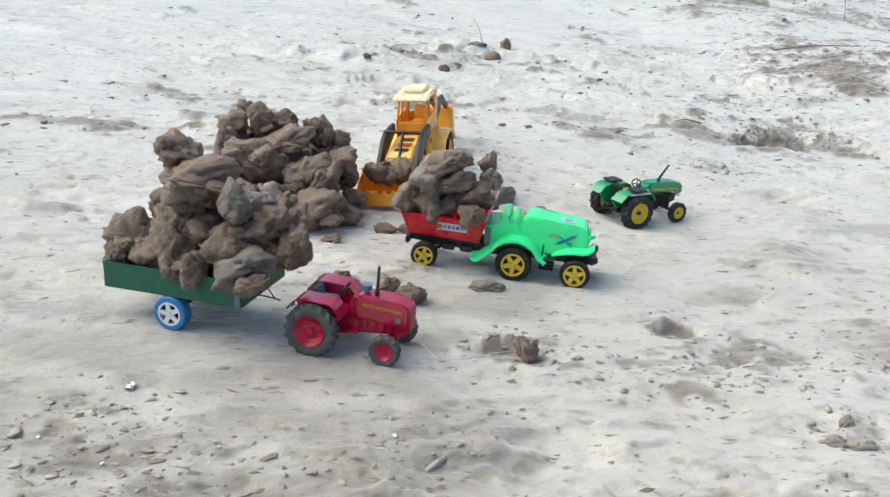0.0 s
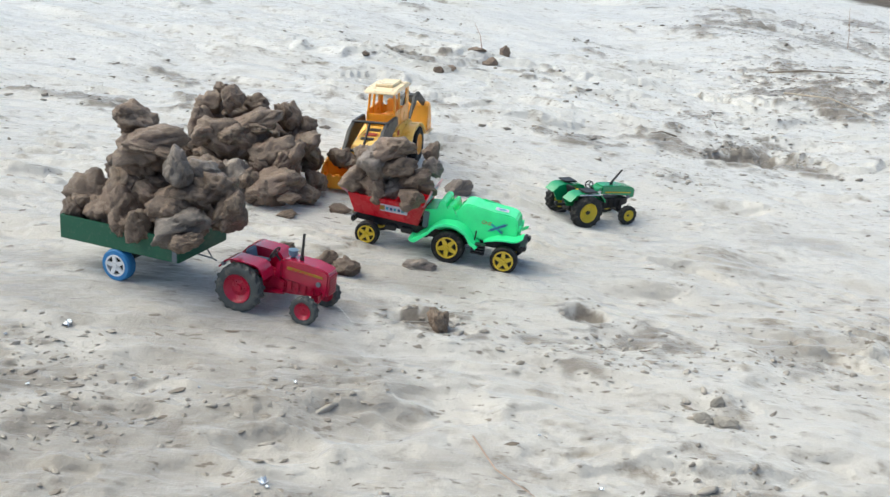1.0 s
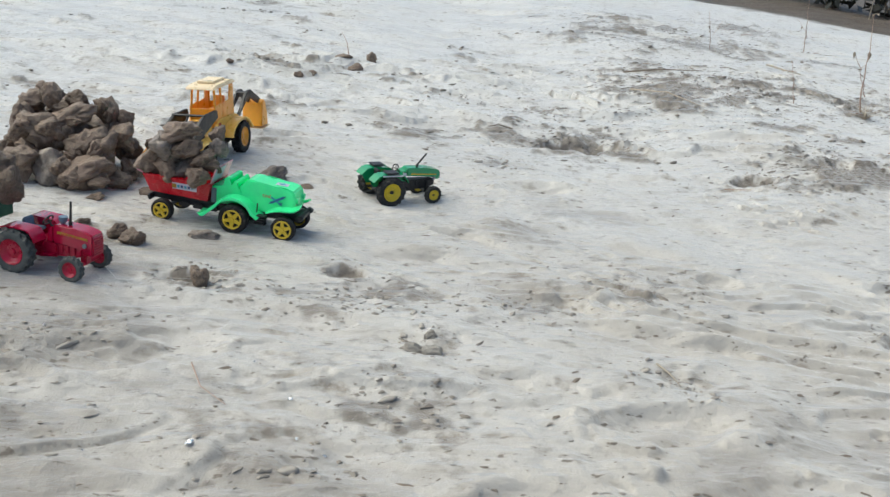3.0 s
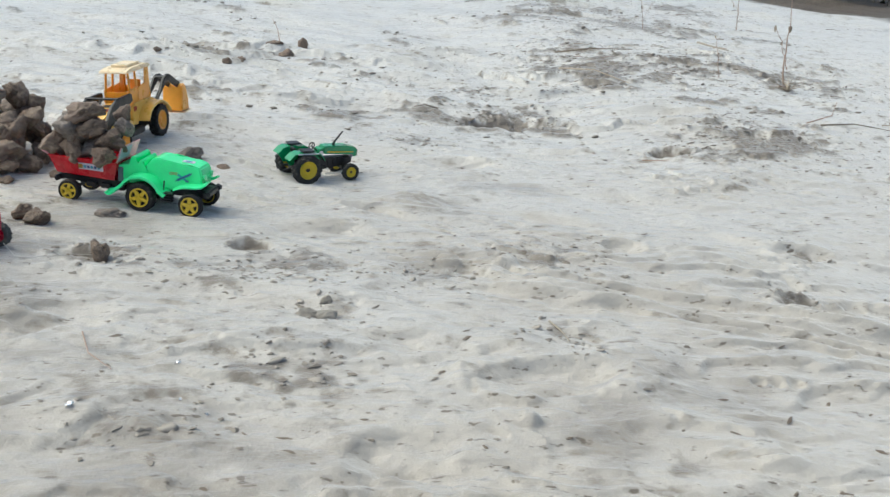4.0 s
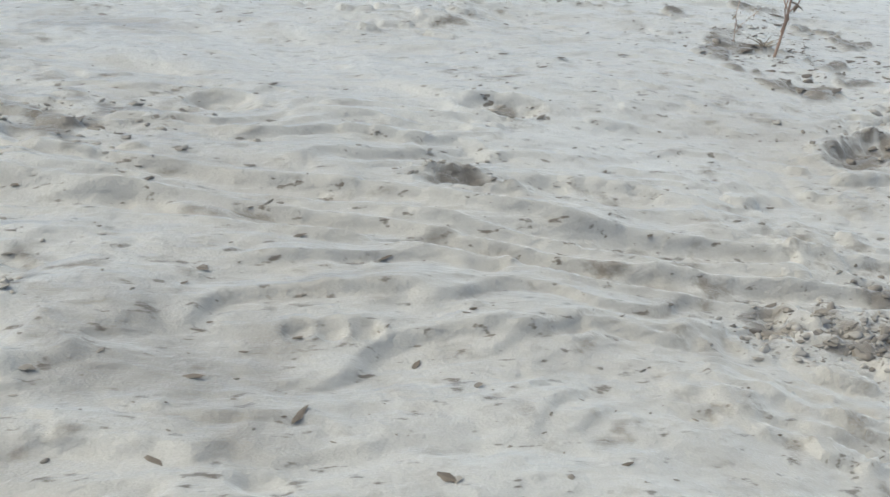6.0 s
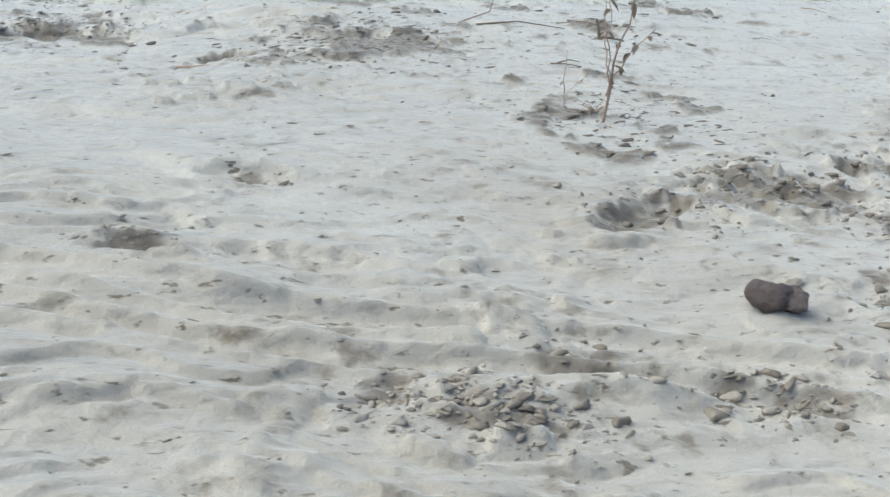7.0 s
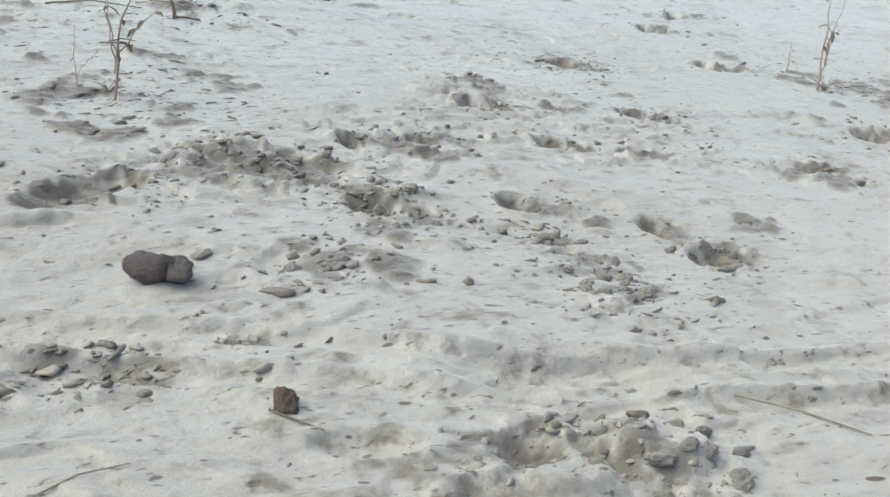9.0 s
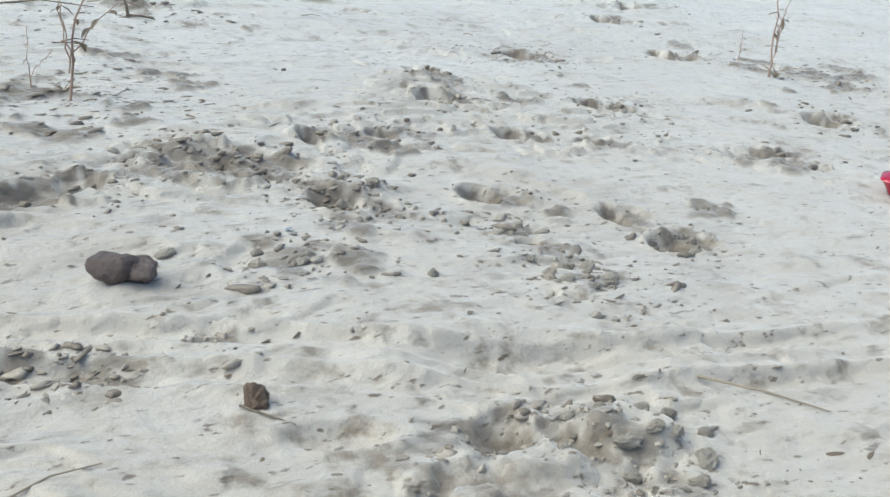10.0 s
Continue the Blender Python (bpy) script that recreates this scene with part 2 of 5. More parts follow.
def tube(points, radius, bm=None, seg=7, end=None):
    """A round cord through points, which may taper to the radius end."""
    bm = bm or bmesh.new()
    pts = [Vector(p) for p in points]
    rings = []
    for i, p in enumerate(pts):
        along = (pts[min(i + 1, len(pts) - 1)] - pts[max(i - 1, 0)]).normalized()
        side = along.cross(Vector((0.31, 0.17, 0.93))).normalized()
        up = along.cross(side)
        r = radius if end is None else radius + (end - radius) * i / (len(pts) - 1)
        rings.append([bm.verts.new(p + r * (math.cos(2 * math.pi * k / seg) * side + math.sin(2 * math.pi * k / seg) * up)) for k in range(seg)])
    for a, b in zip(rings, rings[1:]):
        for k in range(seg):
            bm.faces.new((a[k], a[(k + 1) % seg], b[(k + 1) % seg], b[k]))
    bm.faces.new(rings[0][::-1])
    bm.faces.new(rings[-1])
    return bm


def lathe(profile, centre=(0, 0, 0), seg=36, bm=None):
    """Turns (radius, y) points about a line along y through centre."""
    bm = bm or bmesh.new()
    cx, cy, cz = centre
    rings = []
    for k in range(seg):
        a = 2 * math.pi * k / seg
        rings.append([bm.verts.new((cx + r * math.cos(a), cy + y, cz + r * math.sin(a))) for r, y in profile])
    n = len(profile)
    for k in range(seg):
        a, b = rings[k], rings[(k + 1) % seg]
        for i in range(n - 1):
            bm.faces.new((a[i], b[i], b[i + 1], a[i + 1]))
    if profile[0] == profile[-1]:
        bmesh.ops.remove_doubles(bm, verts=[v for r in rings for v in (r[0], r[-1])], dist=1e-7)
    else:
        if profile[0][0] > 1e-5:
            bm.faces.new([r[0] for r in rings])
        if profile[-1][0] > 1e-5:
            bm.faces.new([r[-1] for r in rings][::-1])
    return bm


def thing(name, m, label, category, group=""):
    """The Empty at the base of a thing made of parts."""
    root = new(name)
    root.empty_display_size = 0.02
    root.matrix_world = m
    return tagged(root, label, category, group)


# ---- the lie of the ground ----
def lattice(ix, iy, seed):
    h = (ix * 374761393 + iy * 668265263 + seed * 974634777) & 0x7FFFFFFF
    h = ((h ^ (h >> 13)) * 1274126177) & 0x7FFFFFFF
    return ((h ^ (h >> 16)) & 0xFFFF) / 65535.0 * 2 - 1


def value_noise(x, y, seed):
    ix, iy = np.floor(x).astype(np.int64), np.floor(y).astype(np.int64)
    fx, fy = x - ix, y - iy
    fx, fy = fx * fx * fx * (fx * (fx * 6 - 15) + 10), fy * fy * fy * (fy * (fy * 6 - 15) + 10)
    a, b = lattice(ix, iy, seed), lattice(ix + 1, iy, seed)
    c, d = lattice(ix, iy + 1, seed), lattice(ix + 1, iy + 1, seed)
    return (a + (b - a) * fx) + ((c + (d - c) * fx) - (a + (b - a) * fx)) * fy


def lie(x, y):
    """The large slope of the sand bank: it falls towards +x, and tilts the other way past its crest."""
    x, y = np.asarray(x, float), np.asarray(y, float)
    s = 1 / (1 + np.exp(-np.clip((x - 0.95) / 0.12, -40, 40)))
    u = np.tanh((y - 1.0) / 0.7)
    z = -0.1281 * 9 * np.tanh((x - 1) / 9)
    z = z - 0.030 * np.exp(-((x - 0.17) ** 2 + (y - 1.17) ** 2) / 0.03)
    z = z + 0.10 * (x + 0.184) * np.exp(-((x + 0.19) ** 2 + ((y - 1.22) / 1.3) ** 2) / 0.02)
    return z + (1 - s) * (-0.0065 - 0.0407 * u) + s * (0.0056 + 0.0337 * u)


# hollows: x, y, half length, half width, turn in degrees, depth (negative: a mound)
HOLLOWS = [
    (2.061, 0.975, 0.052, 0.044, -12, 0.026), (2.370, 0.934, 0.056, 0.036, -25, 0.026), (2.097, 0.787, 0.048, 0.036, -18, 0.022),
    (2.230, 0.749, 0.048, 0.034, -12, 0.018), (2.858, 0.826, 0.060, 0.042, -8, 0.024), (2.520, 0.674, 0.075, 0.032, -14, 0.020),
    (2.115, 1.143, 0.040, 0.040, -10, 0.022), (2.426, 1.254, 0.062, 0.045, -18, 0.022), (2.839, 1.275, 0.055, 0.055, -25, 0.022),
    (2.970, 1.648, 0.065, 0.060, 0, 0.024), (3.289, 1.907, 0.086, 0.060, -10, 0.024), (1.766, 0.813, 0.032, 0.026, 15, 0.020),
    (1.884, 0.816, 0.045, 0.030, 20, 0.014), (1.378, 0.656, 0.068, 0.030, 26, 0.026), (1.613, 0.708, 0.085, 0.052, -10, 0.022),
    (1.708, 0.562, 0.060, 0.036, -30, 0.014), (2.061, 0.492, 0.036, 0.036, -10, 0.016), (2.080, 0.403, 0.046, 0.036, 5, 0.022),
    (1.878, 0.426, 0.030, 0.024, -20, 0.014), (1.911, 0.577, 0.048, 0.034, -14, 0.016),
]
MORE_HOLLOWS = [
    (0.630, 0.752, 0.034, 0.024, 0, 0.008), (0.633, 0.288, 0.010, 0.009, 0, 0.007), (0.654, 0.285, 0.010, 0.009, 0, 0.007), (0.676, 0.283, 0.010, 0.009, 0, 0.007),
    (1.716, 0.185, 0.110, 0.045, -16, 0.011), (1.491, 0.132, 0.042, 0.018, -14, 0.012), (1.610, 0.097, 0.034, 0.026, 20, 0.014), (1.664, 0.072, 0.034, 0.014, -52, 0.016),
    (0.625, 1.641, 0.100, 0.044, 6, 0.022), (0.969, 1.356, 0.055, 0.036, -10, 0.018), (0.940, 0.755, 0.050, 0.020, -8, 0.012),
    (0.836, 0.552, 0.042, 0.020, -6, 0.014), (0.945, 0.546, 0.100, 0.030, -10, 0.012), (-0.161, 0.629, 0.030, 0.022, 4, 0.026),
    (0.052, 0.683, 0.026, 0.020, 0, 0.020), (-0.144, 0.435, 0.055, 0.040, 10, 0.008), (0.262, 0.874, 0.060, 0.026, -30, 0.010),
    (0.380, 0.278, 0.085, 0.036, 4, 0.013), (0.087, 0.623, 0.046, 0.028, 20, 0.007), (-0.220, 0.398, 0.060, 0.040, 10, 0.012),
    (-0.298, 0.343, 0.044, 0.026, 0, 0.010), (0.201, 0.137, 0.052, 0.034, 15, 0.010), (0.455, 1.250, 0.060, 0.034, -5, 0.012),
]
MOUNDS = [
    (0.030, 0.360, 0.095, 0.013, 20, -0.011), (0.210, 0.330, 0.070, 0.012, 14, -0.009),
    (1.719, 0.625, 0.060, 0.034, -30, -0.018), (1.722, 0.070, 0.048, 0.034, -20, -0.026), (1.961, 0.559, 0.036, 0.024, -20, -0.012),
    (-0.320, 0.415, 0.030, 0.022, 0, -0.009), (0.158, 0.469, 0.027, 0.020, 0, -0.009), (0.468, 0.261, 0.045, 0.024, 5, -0.010),
    (1.076, 0.296, 0.055, 0.022, -18, -0.014), (0.967, 0.380, 0.045, 0.018, -28, -0.012), (0.281, 0.291, 0.026, 0.020, 0, -0.010),
    (1.216, 0.302, 0.045, 0.020, -10, -0.009), (1.716, 0.475, 0.040, 0.020, -20, -0.010), (0.480, 0.560, 0.060, 0.024, -15, -0.010),
]
# spots where the crust is broken into clods: x, y, reach
CLODS = [
    (1.191, 0.355, 0.034), (0.987, 0.281, 0.016), (1.037, 0.299, 0.026), (1.070, 0.280, 0.028), (1.107, 0.260, 0.026),
    (1.707, 0.608, 0.032), (1.706, 0.527, 0.040), (1.610, 0.718, 0.050), (1.865, 0.480, 0.034), (1.881, 0.385, 0.030), (1.859, 0.314, 0.043),
    (2.080, 0.403, 0.035), (1.567, 0.438, 0.041), (1.307, 0.302, 0.024), (1.338, 0.285, 0.022), (1.451, 0.313, 0.020), (1.678, 0.100, 0.030),
    (1.683, 0.047, 0.035), (1.610, 0.097, 0.024), (1.715, 0.004, 0.026), (1.555, 0.091, 0.021), (1.834, 0.808, 0.045), (2.083, 0.974, 0.050),
    (2.383, 0.917, 0.050), (2.426, 1.276, 0.060), (1.022, 0.302, 0.022), (1.073, 0.288, 0.025), (1.109, 0.266, 0.020), (1.190, 1.494, 0.060),
    (0.940, 0.750, 0.018), (1.324, 0.287, 0.027), (1.529, 0.713, 0.056), (1.032, 1.342, 0.056), (-0.535, 0.428, 0.033), (-0.523, 0.476, 0.030),
]
CLODS += [
    (-0.320, 0.415, 0.026), (0.018, 0.568, 0.036), (0.117, 0.617, 0.045), (0.711, 1.718, 0.065), (0.641, 1.952, 0.055), (0.281, 0.606, 0.039),
    (-0.260, 0.456, 0.031), (-0.130, 0.632, 0.037), (0.616, 1.622, 0.080), (0.141, 0.456, 0.024), (0.421, 0.385, 0.027), (0.404, 1.423, 0.049),
    (0.841, 0.564, 0.022), (0.486, 0.676, 0.049), (-0.039, 0.194, 0.031), (0.096, 0.290, 0.035), (-0.268, 0.237, 0.031), (-0.480, 0.380, 0.060),
]
LITTERED = [
    (1.263, 1.430, 0.121), (1.331, 2.169, 0.173), (1.609, 2.120, 0.139), (1.134, 2.294, 0.159), (1.181, 1.441, 0.100), (1.706, 1.554, 0.059),
    (1.093, 2.166, 0.165), (1.088, 2.510, 0.146), (1.891, 3.595, 0.148), (0.632, 1.697, 0.070), (1.552, 0.988, 0.073), (1.441, 1.044, 0.048),
    (3.071, 1.212, 0.081), (3.246, 1.121, 0.095), (1.550, 1.098, 0.089), (1.354, 3.375, 0.138), (1.193, 3.076, 0.130), (1.439, 2.992, 0.173),
]
# trodden, dirtier sand
DIRTY = [(0.52, 0.27, 0.08), (0.42, 0.18, 0.07), (-0.027, 0.169, 0.05), (-0.036, 0.191, 0.05), (-0.56, 0.60, 0.12), (-0.42, 0.52, 0.12), (-0.28, 0.47, 0.09), (-0.20, 0.72, 0.08), (-0.45, 0.36, 0.17), (-0.62, 0.48, 0.15), (-0.30, 0.22, 0.14), (0.0, 0.08, 0.11), (-0.50, 0.43, 0.10), (-0.40, 0.33, 0.09), (-0.36, 0.50, 0.07), (-0.18, 0.28, 0.06), (0.35, 0.95, 0.05), (0.55, 1.10, 0.07), (0.30, 0.62, 0.05), (0.05, 0.08, 0.06)]
spots = random.Random(31)
FAR_SPOTS = [(spots.uniform(-0.9, 3.0), spots.uniform(1.25, 3.6), spots.uniform(0.025, 0.075)) for _ in range(70)]
FAR_SPOTS += [(spots.uniform(1.3, 3.3), spots.uniform(0.35, 1.25), spots.uniform(0.012, 0.035)) for _ in range(36)]
# the dumper's line over the sand
RUT_X = (-0.10, 0.16, 0.31, 0.73, 0.90, 1.30, 1.50, 1.70, 2.00, 2.40)
RUT_Y = (0.795, 0.665, 0.580, 0.480, 0.415, 0.335, 0.265, 0.160, 0.110, 0.060)
RUT_DEEP = (0.05, 0.25, 0.4, 0.9, 1.0, 1.0, 1.0, 1.0, 0.8, 0.0)
SEATS = [(-0.31, 0.615, 0.12), (-0.47, 0.70, 0.12), (-0.11, 0.86, 0.14), (0.18, 1.17, 0.10), (-0.18, 1.27, 0.17), (-0.37, 1.09, 0.16)]


def swell(x, y, across, along, turn, seed):
    """Noise with bumps of the given size in metres, turned by some degrees."""
    c, s = math.cos(radians(turn)), math.sin(radians(turn))
    return value_noise((x * c + y * s) / across, (-x * s + y * c) / along, seed)


def soft_step(value, low, high):
    u = np.clip((value - low) / (high - low), 0, 1)
    return u * u * (3 - 2 * u)


def cell(x, y):
    """The spacing of the ground's grid there."""
    across = np.where((x > -0.75) & (x < 2.6), 0.0036, np.where((x > 0) & (x < 3.3), 0.007, 0.014))
    along = np.where(y < 1.30, 0.0038, np.where(y < 2.6, 0.0075, 0.018))
    return np.maximum(across, along)


def ledges(x, y, pitch, across, seed):
    """Thin broken crusts that run along x: a slow rise that drops off sharply along wandering lines."""
    level = (y + 0.10 * x) / pitch + 1.2 * swell(x, y, across, across * 0.55, -8, seed) + 0.35 * swell(x, y, across / 4, across / 9, 12, seed + 1)
    rise = level - np.floor(level)
    broken = soft_step(swell(x, y, across * 0.5, pitch * 0.9, -4, seed + 2), -0.15, 0.45)
    return broken * (soft_step(rise, 0.0, 0.13) - rise)


def relief(x, y):
    """Soft undulations, scuffs and crusts of the sand, without the prints."""
    gap = cell(x, y)

    def keep(size):
        return np.clip((size / gap - 1.6) / 2.0, 0, 1)

    wx, wy = x + 0.035 * swell(x, y, 0.17, 0.17, 20, 3), y + 0.035 * swell(x, y, 0.17, 0.17, 50, 4)
    z = 0.009 * swell(x, y, 0.42, 0.30, 12, 11)
    quiet = 1 - 0.4 * soft_step(x, 1.0, 1.4) - 0.3 * soft_step(-x, -0.15, 0.10) * soft_step(-y, -1.0, -0.7)
    # wind and feet have left the near sides steeper than the far ones
    for high, across, along, turn, seed in ((0.0086, 0.17, 0.095, -14, 12), (0.0034, 0.095, 0.048, 9, 13), (0.0014, 0.048, 0.028, -20, 14)):
        lean = swell(wx, wy, across, along, turn, seed)
        z = z + high * quiet * keep(along) * swell(wx, wy + 0.40 * along * lean, across, along, turn, seed)
    calmer = 1 - 0.55 * soft_step(x, 1.5, 1.9) * soft_step(y, 0.3, 0.5)
    far = 1 + 0.9 * soft_step(y, 1.0, 1.6)
    z = z + (far - 1) * (0.0085 * swell(wx, wy + 0.03 * swell(wx, wy, 0.20, 0.075, -6, 60), 0.20, 0.075, -6, 60) + 0.010 * swell(wx, wy, 0.42, 0.16, 8, 62))
    worn = soft_step(swell(x, y, 0.40, 0.24, 10, 50), -0.25, 0.45)
    z = z + 0.0088 * far * worn * calmer * keep(0.03) * ledges(wx, wy, 0.085, 0.34, 51)
    z = z + 0.0046 * soft_step(swell(x, y, 0.25, 0.18, -20, 53), 0.0, 0.5) * calmer * keep(0.02) * ledges(wx, wy, 0.045, 0.17, 54)
    rough = 0.05 + 0.95 * soft_step(swell(x, y, 0.34, 0.22, 25, 16) + 0.5 * swell(x, y, 0.11, 0.08, -30, 24), 0.1, 0.65)
    z = z + rough * (0.0024 * keep(0.024) * swell(x, y, 0.030, 0.021, 33, 21) + 0.0018 * keep(0.013) * swell(x, y, 0.017, 0.012, -8, 22))
    # thin crusts that stand up in small separate islands
    crust = soft_step(swell(wx, wy, 0.046, 0.022, -11, 15), 0.36, 0.50)
    z = z + 0.0070 * crust * (0.2 + 0.8 * rough) * keep(0.022)
    flakes = soft_step(swell(x, y, 0.018, 0.009, 12, 18), 0.42, 0.60)
    z = z + 0.0042 * flakes * (0.25 + 0.75 * rough) * keep(0.010)
    # wheel ruts
    middle = np.interp(x, RUT_X, RUT_Y) + 0.010 * swell(x, y, 0.30, 0.9, 0, 26)
    deep = np.interp(x, RUT_X, RUT_DEEP, 0, 0) * np.clip(0.85 + 0.5 * swell(x, y, 0.25, 0.8, 0, 20), 0.3, 1.2)
    for offset in (-0.036, 0.036):
        d = y - middle - offset
        z = z + deep * (-0.0080 * np.exp(-(d / 0.017) ** 4) + 0.0052 * np.exp(-((d - 0.023) / 0.0065) ** 2) + 0.0036 * np.exp(-((d + 0.022) / 0.006) ** 2))
    calm = np.ones_like(z)
    for cx, cy, r in SEATS:
        calm = calm * (1 - 0.75 * np.exp(-(((x - cx) ** 2 + (y - cy) ** 2) / (r * r)) ** 2))
    # out of the fine part of the grid only broad swells are left
    off_x, off_y = np.maximum(np.maximum(-1.5 - x, x - 5.0), 0), np.maximum(np.maximum(-0.12 - y, y - 5.3), 0)
    fine = np.exp(-((off_x + off_y) / 0.15) ** 2)
    return z * calm * fine + (1 - fine) * 0.012 * swell(x, y, 0.9, 0.7, 15, 40)


def press(z, xs, ys, cx, cy, a, b, turn, depth, rough, damp=None):
    """Presses one hollow, with its pushed-up rim and crumbled floor, into the grid of heights z."""
    reach = 2.2 * max(a, b)
    i0, i1 = np.searchsorted(xs, (cx - reach, cx + reach))
    j0, j1 = np.searchsorted(ys, (cy - reach, cy + reach))
    x, y = np.meshgrid(xs[i0:i1], ys[j0:j1])
    c, s = math.cos(radians(turn)), math.sin(radians(turn))
    u, v = ((x - cx) * c + (y - cy) * s) / a, (-(x - cx) * s + (y - cy) * c) / b
    r = np.sqrt(u * u + v * v) + 0.13 * value_noise(x * 18, y * 18, 31)
    bowl = np.clip((1.24 - r) / 0.72, 0, 1)
    bowl = bowl * bowl * (3 - 2 * bowl)
    near = np.clip((2.1 - np.sqrt(u * u + v * v)) / 0.6, 0, 1)
    lip = (0.20 * abs(depth)) * np.exp(-((r - 1.28) / 0.24) ** 2) * np.clip(0.5 + 0.9 * value_noise(x * 18, y * 18, 33), 0, 1)
    crumble = rough * abs(depth) * near * (0.5 * value_noise(x * 60, y * 60, 34) + 0.45 * np.abs(value_noise(x * 110, y * 110, 35)))
    # the steep sides have slid smooth
    crumble = crumble * (1 - 2.6 * bowl * (1 - bowl))
    z[j0:j1, i0:i1] += (lip + crumble) * near - depth * bowl
    if damp is not None:
        torn = soft_step(1.30 - r + 0.45 * value_noise(x * 55, y * 55, 36) + 0.35 * value_noise(x * 120, y * 120, 37), 0.05, 0.55)
        damp[j0:j1, i0:i1] = np.maximum(damp[j0:j1, i0:i1], torn)


def steps(stretches):
    out = [stretches[0][0]]
    for _, stop, gap in stretches:
        n = max(1, round((stop - out[-1]) / gap))
        out += list(np.linspace(out[-1], stop, n + 1)[1:])
    return out


def fan_out(values):
    """Carries a run of values on to both sides in growing steps, out to the horizon."""
    up, down, gap = [], [], 0.03
    while gap < 90:
        up.append((up[-1] if up else values[-1]) + gap)
        down.append((down[-1] if down else values[0]) - gap)
        gap *= 1.32
    return np.array(down[::-1] + values + up)


def clear_of_seats(x, y, share=0.75):
    return all(math.hypot(x - cx, y - cy) > share * r for cx, cy, r in SEATS)


def ground_grid():
    xs = fan_out(steps([(-1.6, -1.6, 1), (-1.6, -0.75, 0.012), (-0.75, 2.6, 0.0036), (2.6, 3.3, 0.007), (3.3, 5.2, 0.018)]))
    ys = fan_out(steps([(-0.15, -0.15, 1), (-0.15, 1.30, 0.0038), (1.30, 2.6, 0.0075), (2.6, 3.8, 0.018), (3.8, 5.5, 0.03)]))
    gx, gy = np.meshgrid(xs, ys)
    gz = lie(gx, gy) + relief(gx, gy)
    damp = np.zeros_like(gz)
    for k, (x, y, a, b, turn, deep) in enumerate(HOLLOWS):
        if k == 13:
            # one clean shoe print
            press(gz, xs, ys, x, y, a * 1.1, b, turn, deep * 0.7, 0.05, damp)
        elif a > 0.07 and y < 0.75:
            # loose ground, shallow and full of clods
            press(gz, xs, ys, x, y, a, b, turn, deep * 0.5, 0.7, damp)
        else:
            # a deep heel, and a shallower tail of pushed-out crumbs
            c, d = a * math.cos(radians(turn)), a * math.sin(radians(turn))
            press(gz, xs, ys, x - 0.38 * c, y - 0.38 * d, a * 0.58, b * 0.80, turn, min(deep * 1.1, 0.7 * b), 0.12, damp)
            press(gz, xs, ys, x + 0.50 * c, y + 0.50 * d, a * 0.55, b * 0.75, turn, deep * 0.35, 0.7, damp)
    for row in MORE_HOLLOWS:
        press(gz, xs, ys, *row[:5], min(row[5] * 1.1, 0.6 * row[3]), 0.25, damp if row[5] > 0.0135 else None)
    for row in MOUNDS:
        press(gz, xs, ys, *row[:5], row[5] * 0.6, 0.3)
    # broken crust and plant litter lie on darker, damper sand
    ragged = swell(gx, gy, 0.030, 0.022, 12, 38) + 0.7 * swell(gx, gy, 0.013, 0.011, -25, 39)
    coarse = 1.1 * swell(gx, gy, 0.085, 0.055, -18, 41) + 0.55 * swell(gx, gy, 0.034, 0.026, 22, 42) + 0.3 * ragged
    lift = np.zeros_like(gz)
    for k, (cx, cy, r) in enumerate(CLODS + LITTERED + FAR_SPOTS + DIRTY):
        i0, i1 = np.searchsorted(xs, (cx - 2.7 * r, cx + 2.7 * r))
        j0, j1 = np.searchsorted(ys, (cy - 2.2 * r, cy + 2.2 * r))
        near = (slice(j0, j1), slice(i0, i1))
        d = np.hypot((gx[near] - cx) / (1.5 * r), (gy[near] - cy) / (1.2 * r))
        if k < len(CLODS):
            torn = 0.9 * soft_step(ragged[near] - 0.9 * d, -0.80, 0.12)
        else:
            littered = k < len(CLODS) + len(LITTERED) + len(FAR_SPOTS)
            torn = 0.95 * soft_step(coarse[near] - 0.8 * d, -0.40, 0.12) if littered else 0.55 * soft_step(0.6 * coarse[near] - 0.9 * d, -1.1, 0.0)
            if littered:
                lift[near] = np.maximum(lift[near], torn * np.clip(0.7 + ragged[near], 0, 1.4))
        damp[near] = np.maximum(damp[near], torn)
    gz = gz + 0.0055 * lift
    dice = random.Random(21)
    # scuffs, small dents and clods of crust, thickest where the sand is broken
    broken = CLODS + LITTERED[:8]
    shares = [r ** 1.8 for _, _, r in broken]
    for k in range(2600):
        if k % 2:
            cx, cy, r = dice.choices(broken, shares)[0]
            x, y = dice.gauss(cx, r * 1.4), dice.gauss(cy, r * 1.1)
        else:
            x, y = dice.uniform(-1.2, 4.2), -0.08 + 3.0 * dice.random() ** 1.2
        size = dice.uniform(0.005, 0.013) * (1.9 if dice.random() < 0.14 else 1)
        deep, turn = size * dice.uniform(0.10, 0.32) * dice.choice((1, -0.45)), dice.uniform(-35, 35)
        if clear_of_seats(x, y, 0.95):
            press(gz, xs, ys, x, y, size * dice.uniform(1.1, 2.0), size, turn, deep, 0.4)
    return xs, ys, gz, damp


GRID_X, GRID_Y, GRID_Z, DAMP = ground_grid()


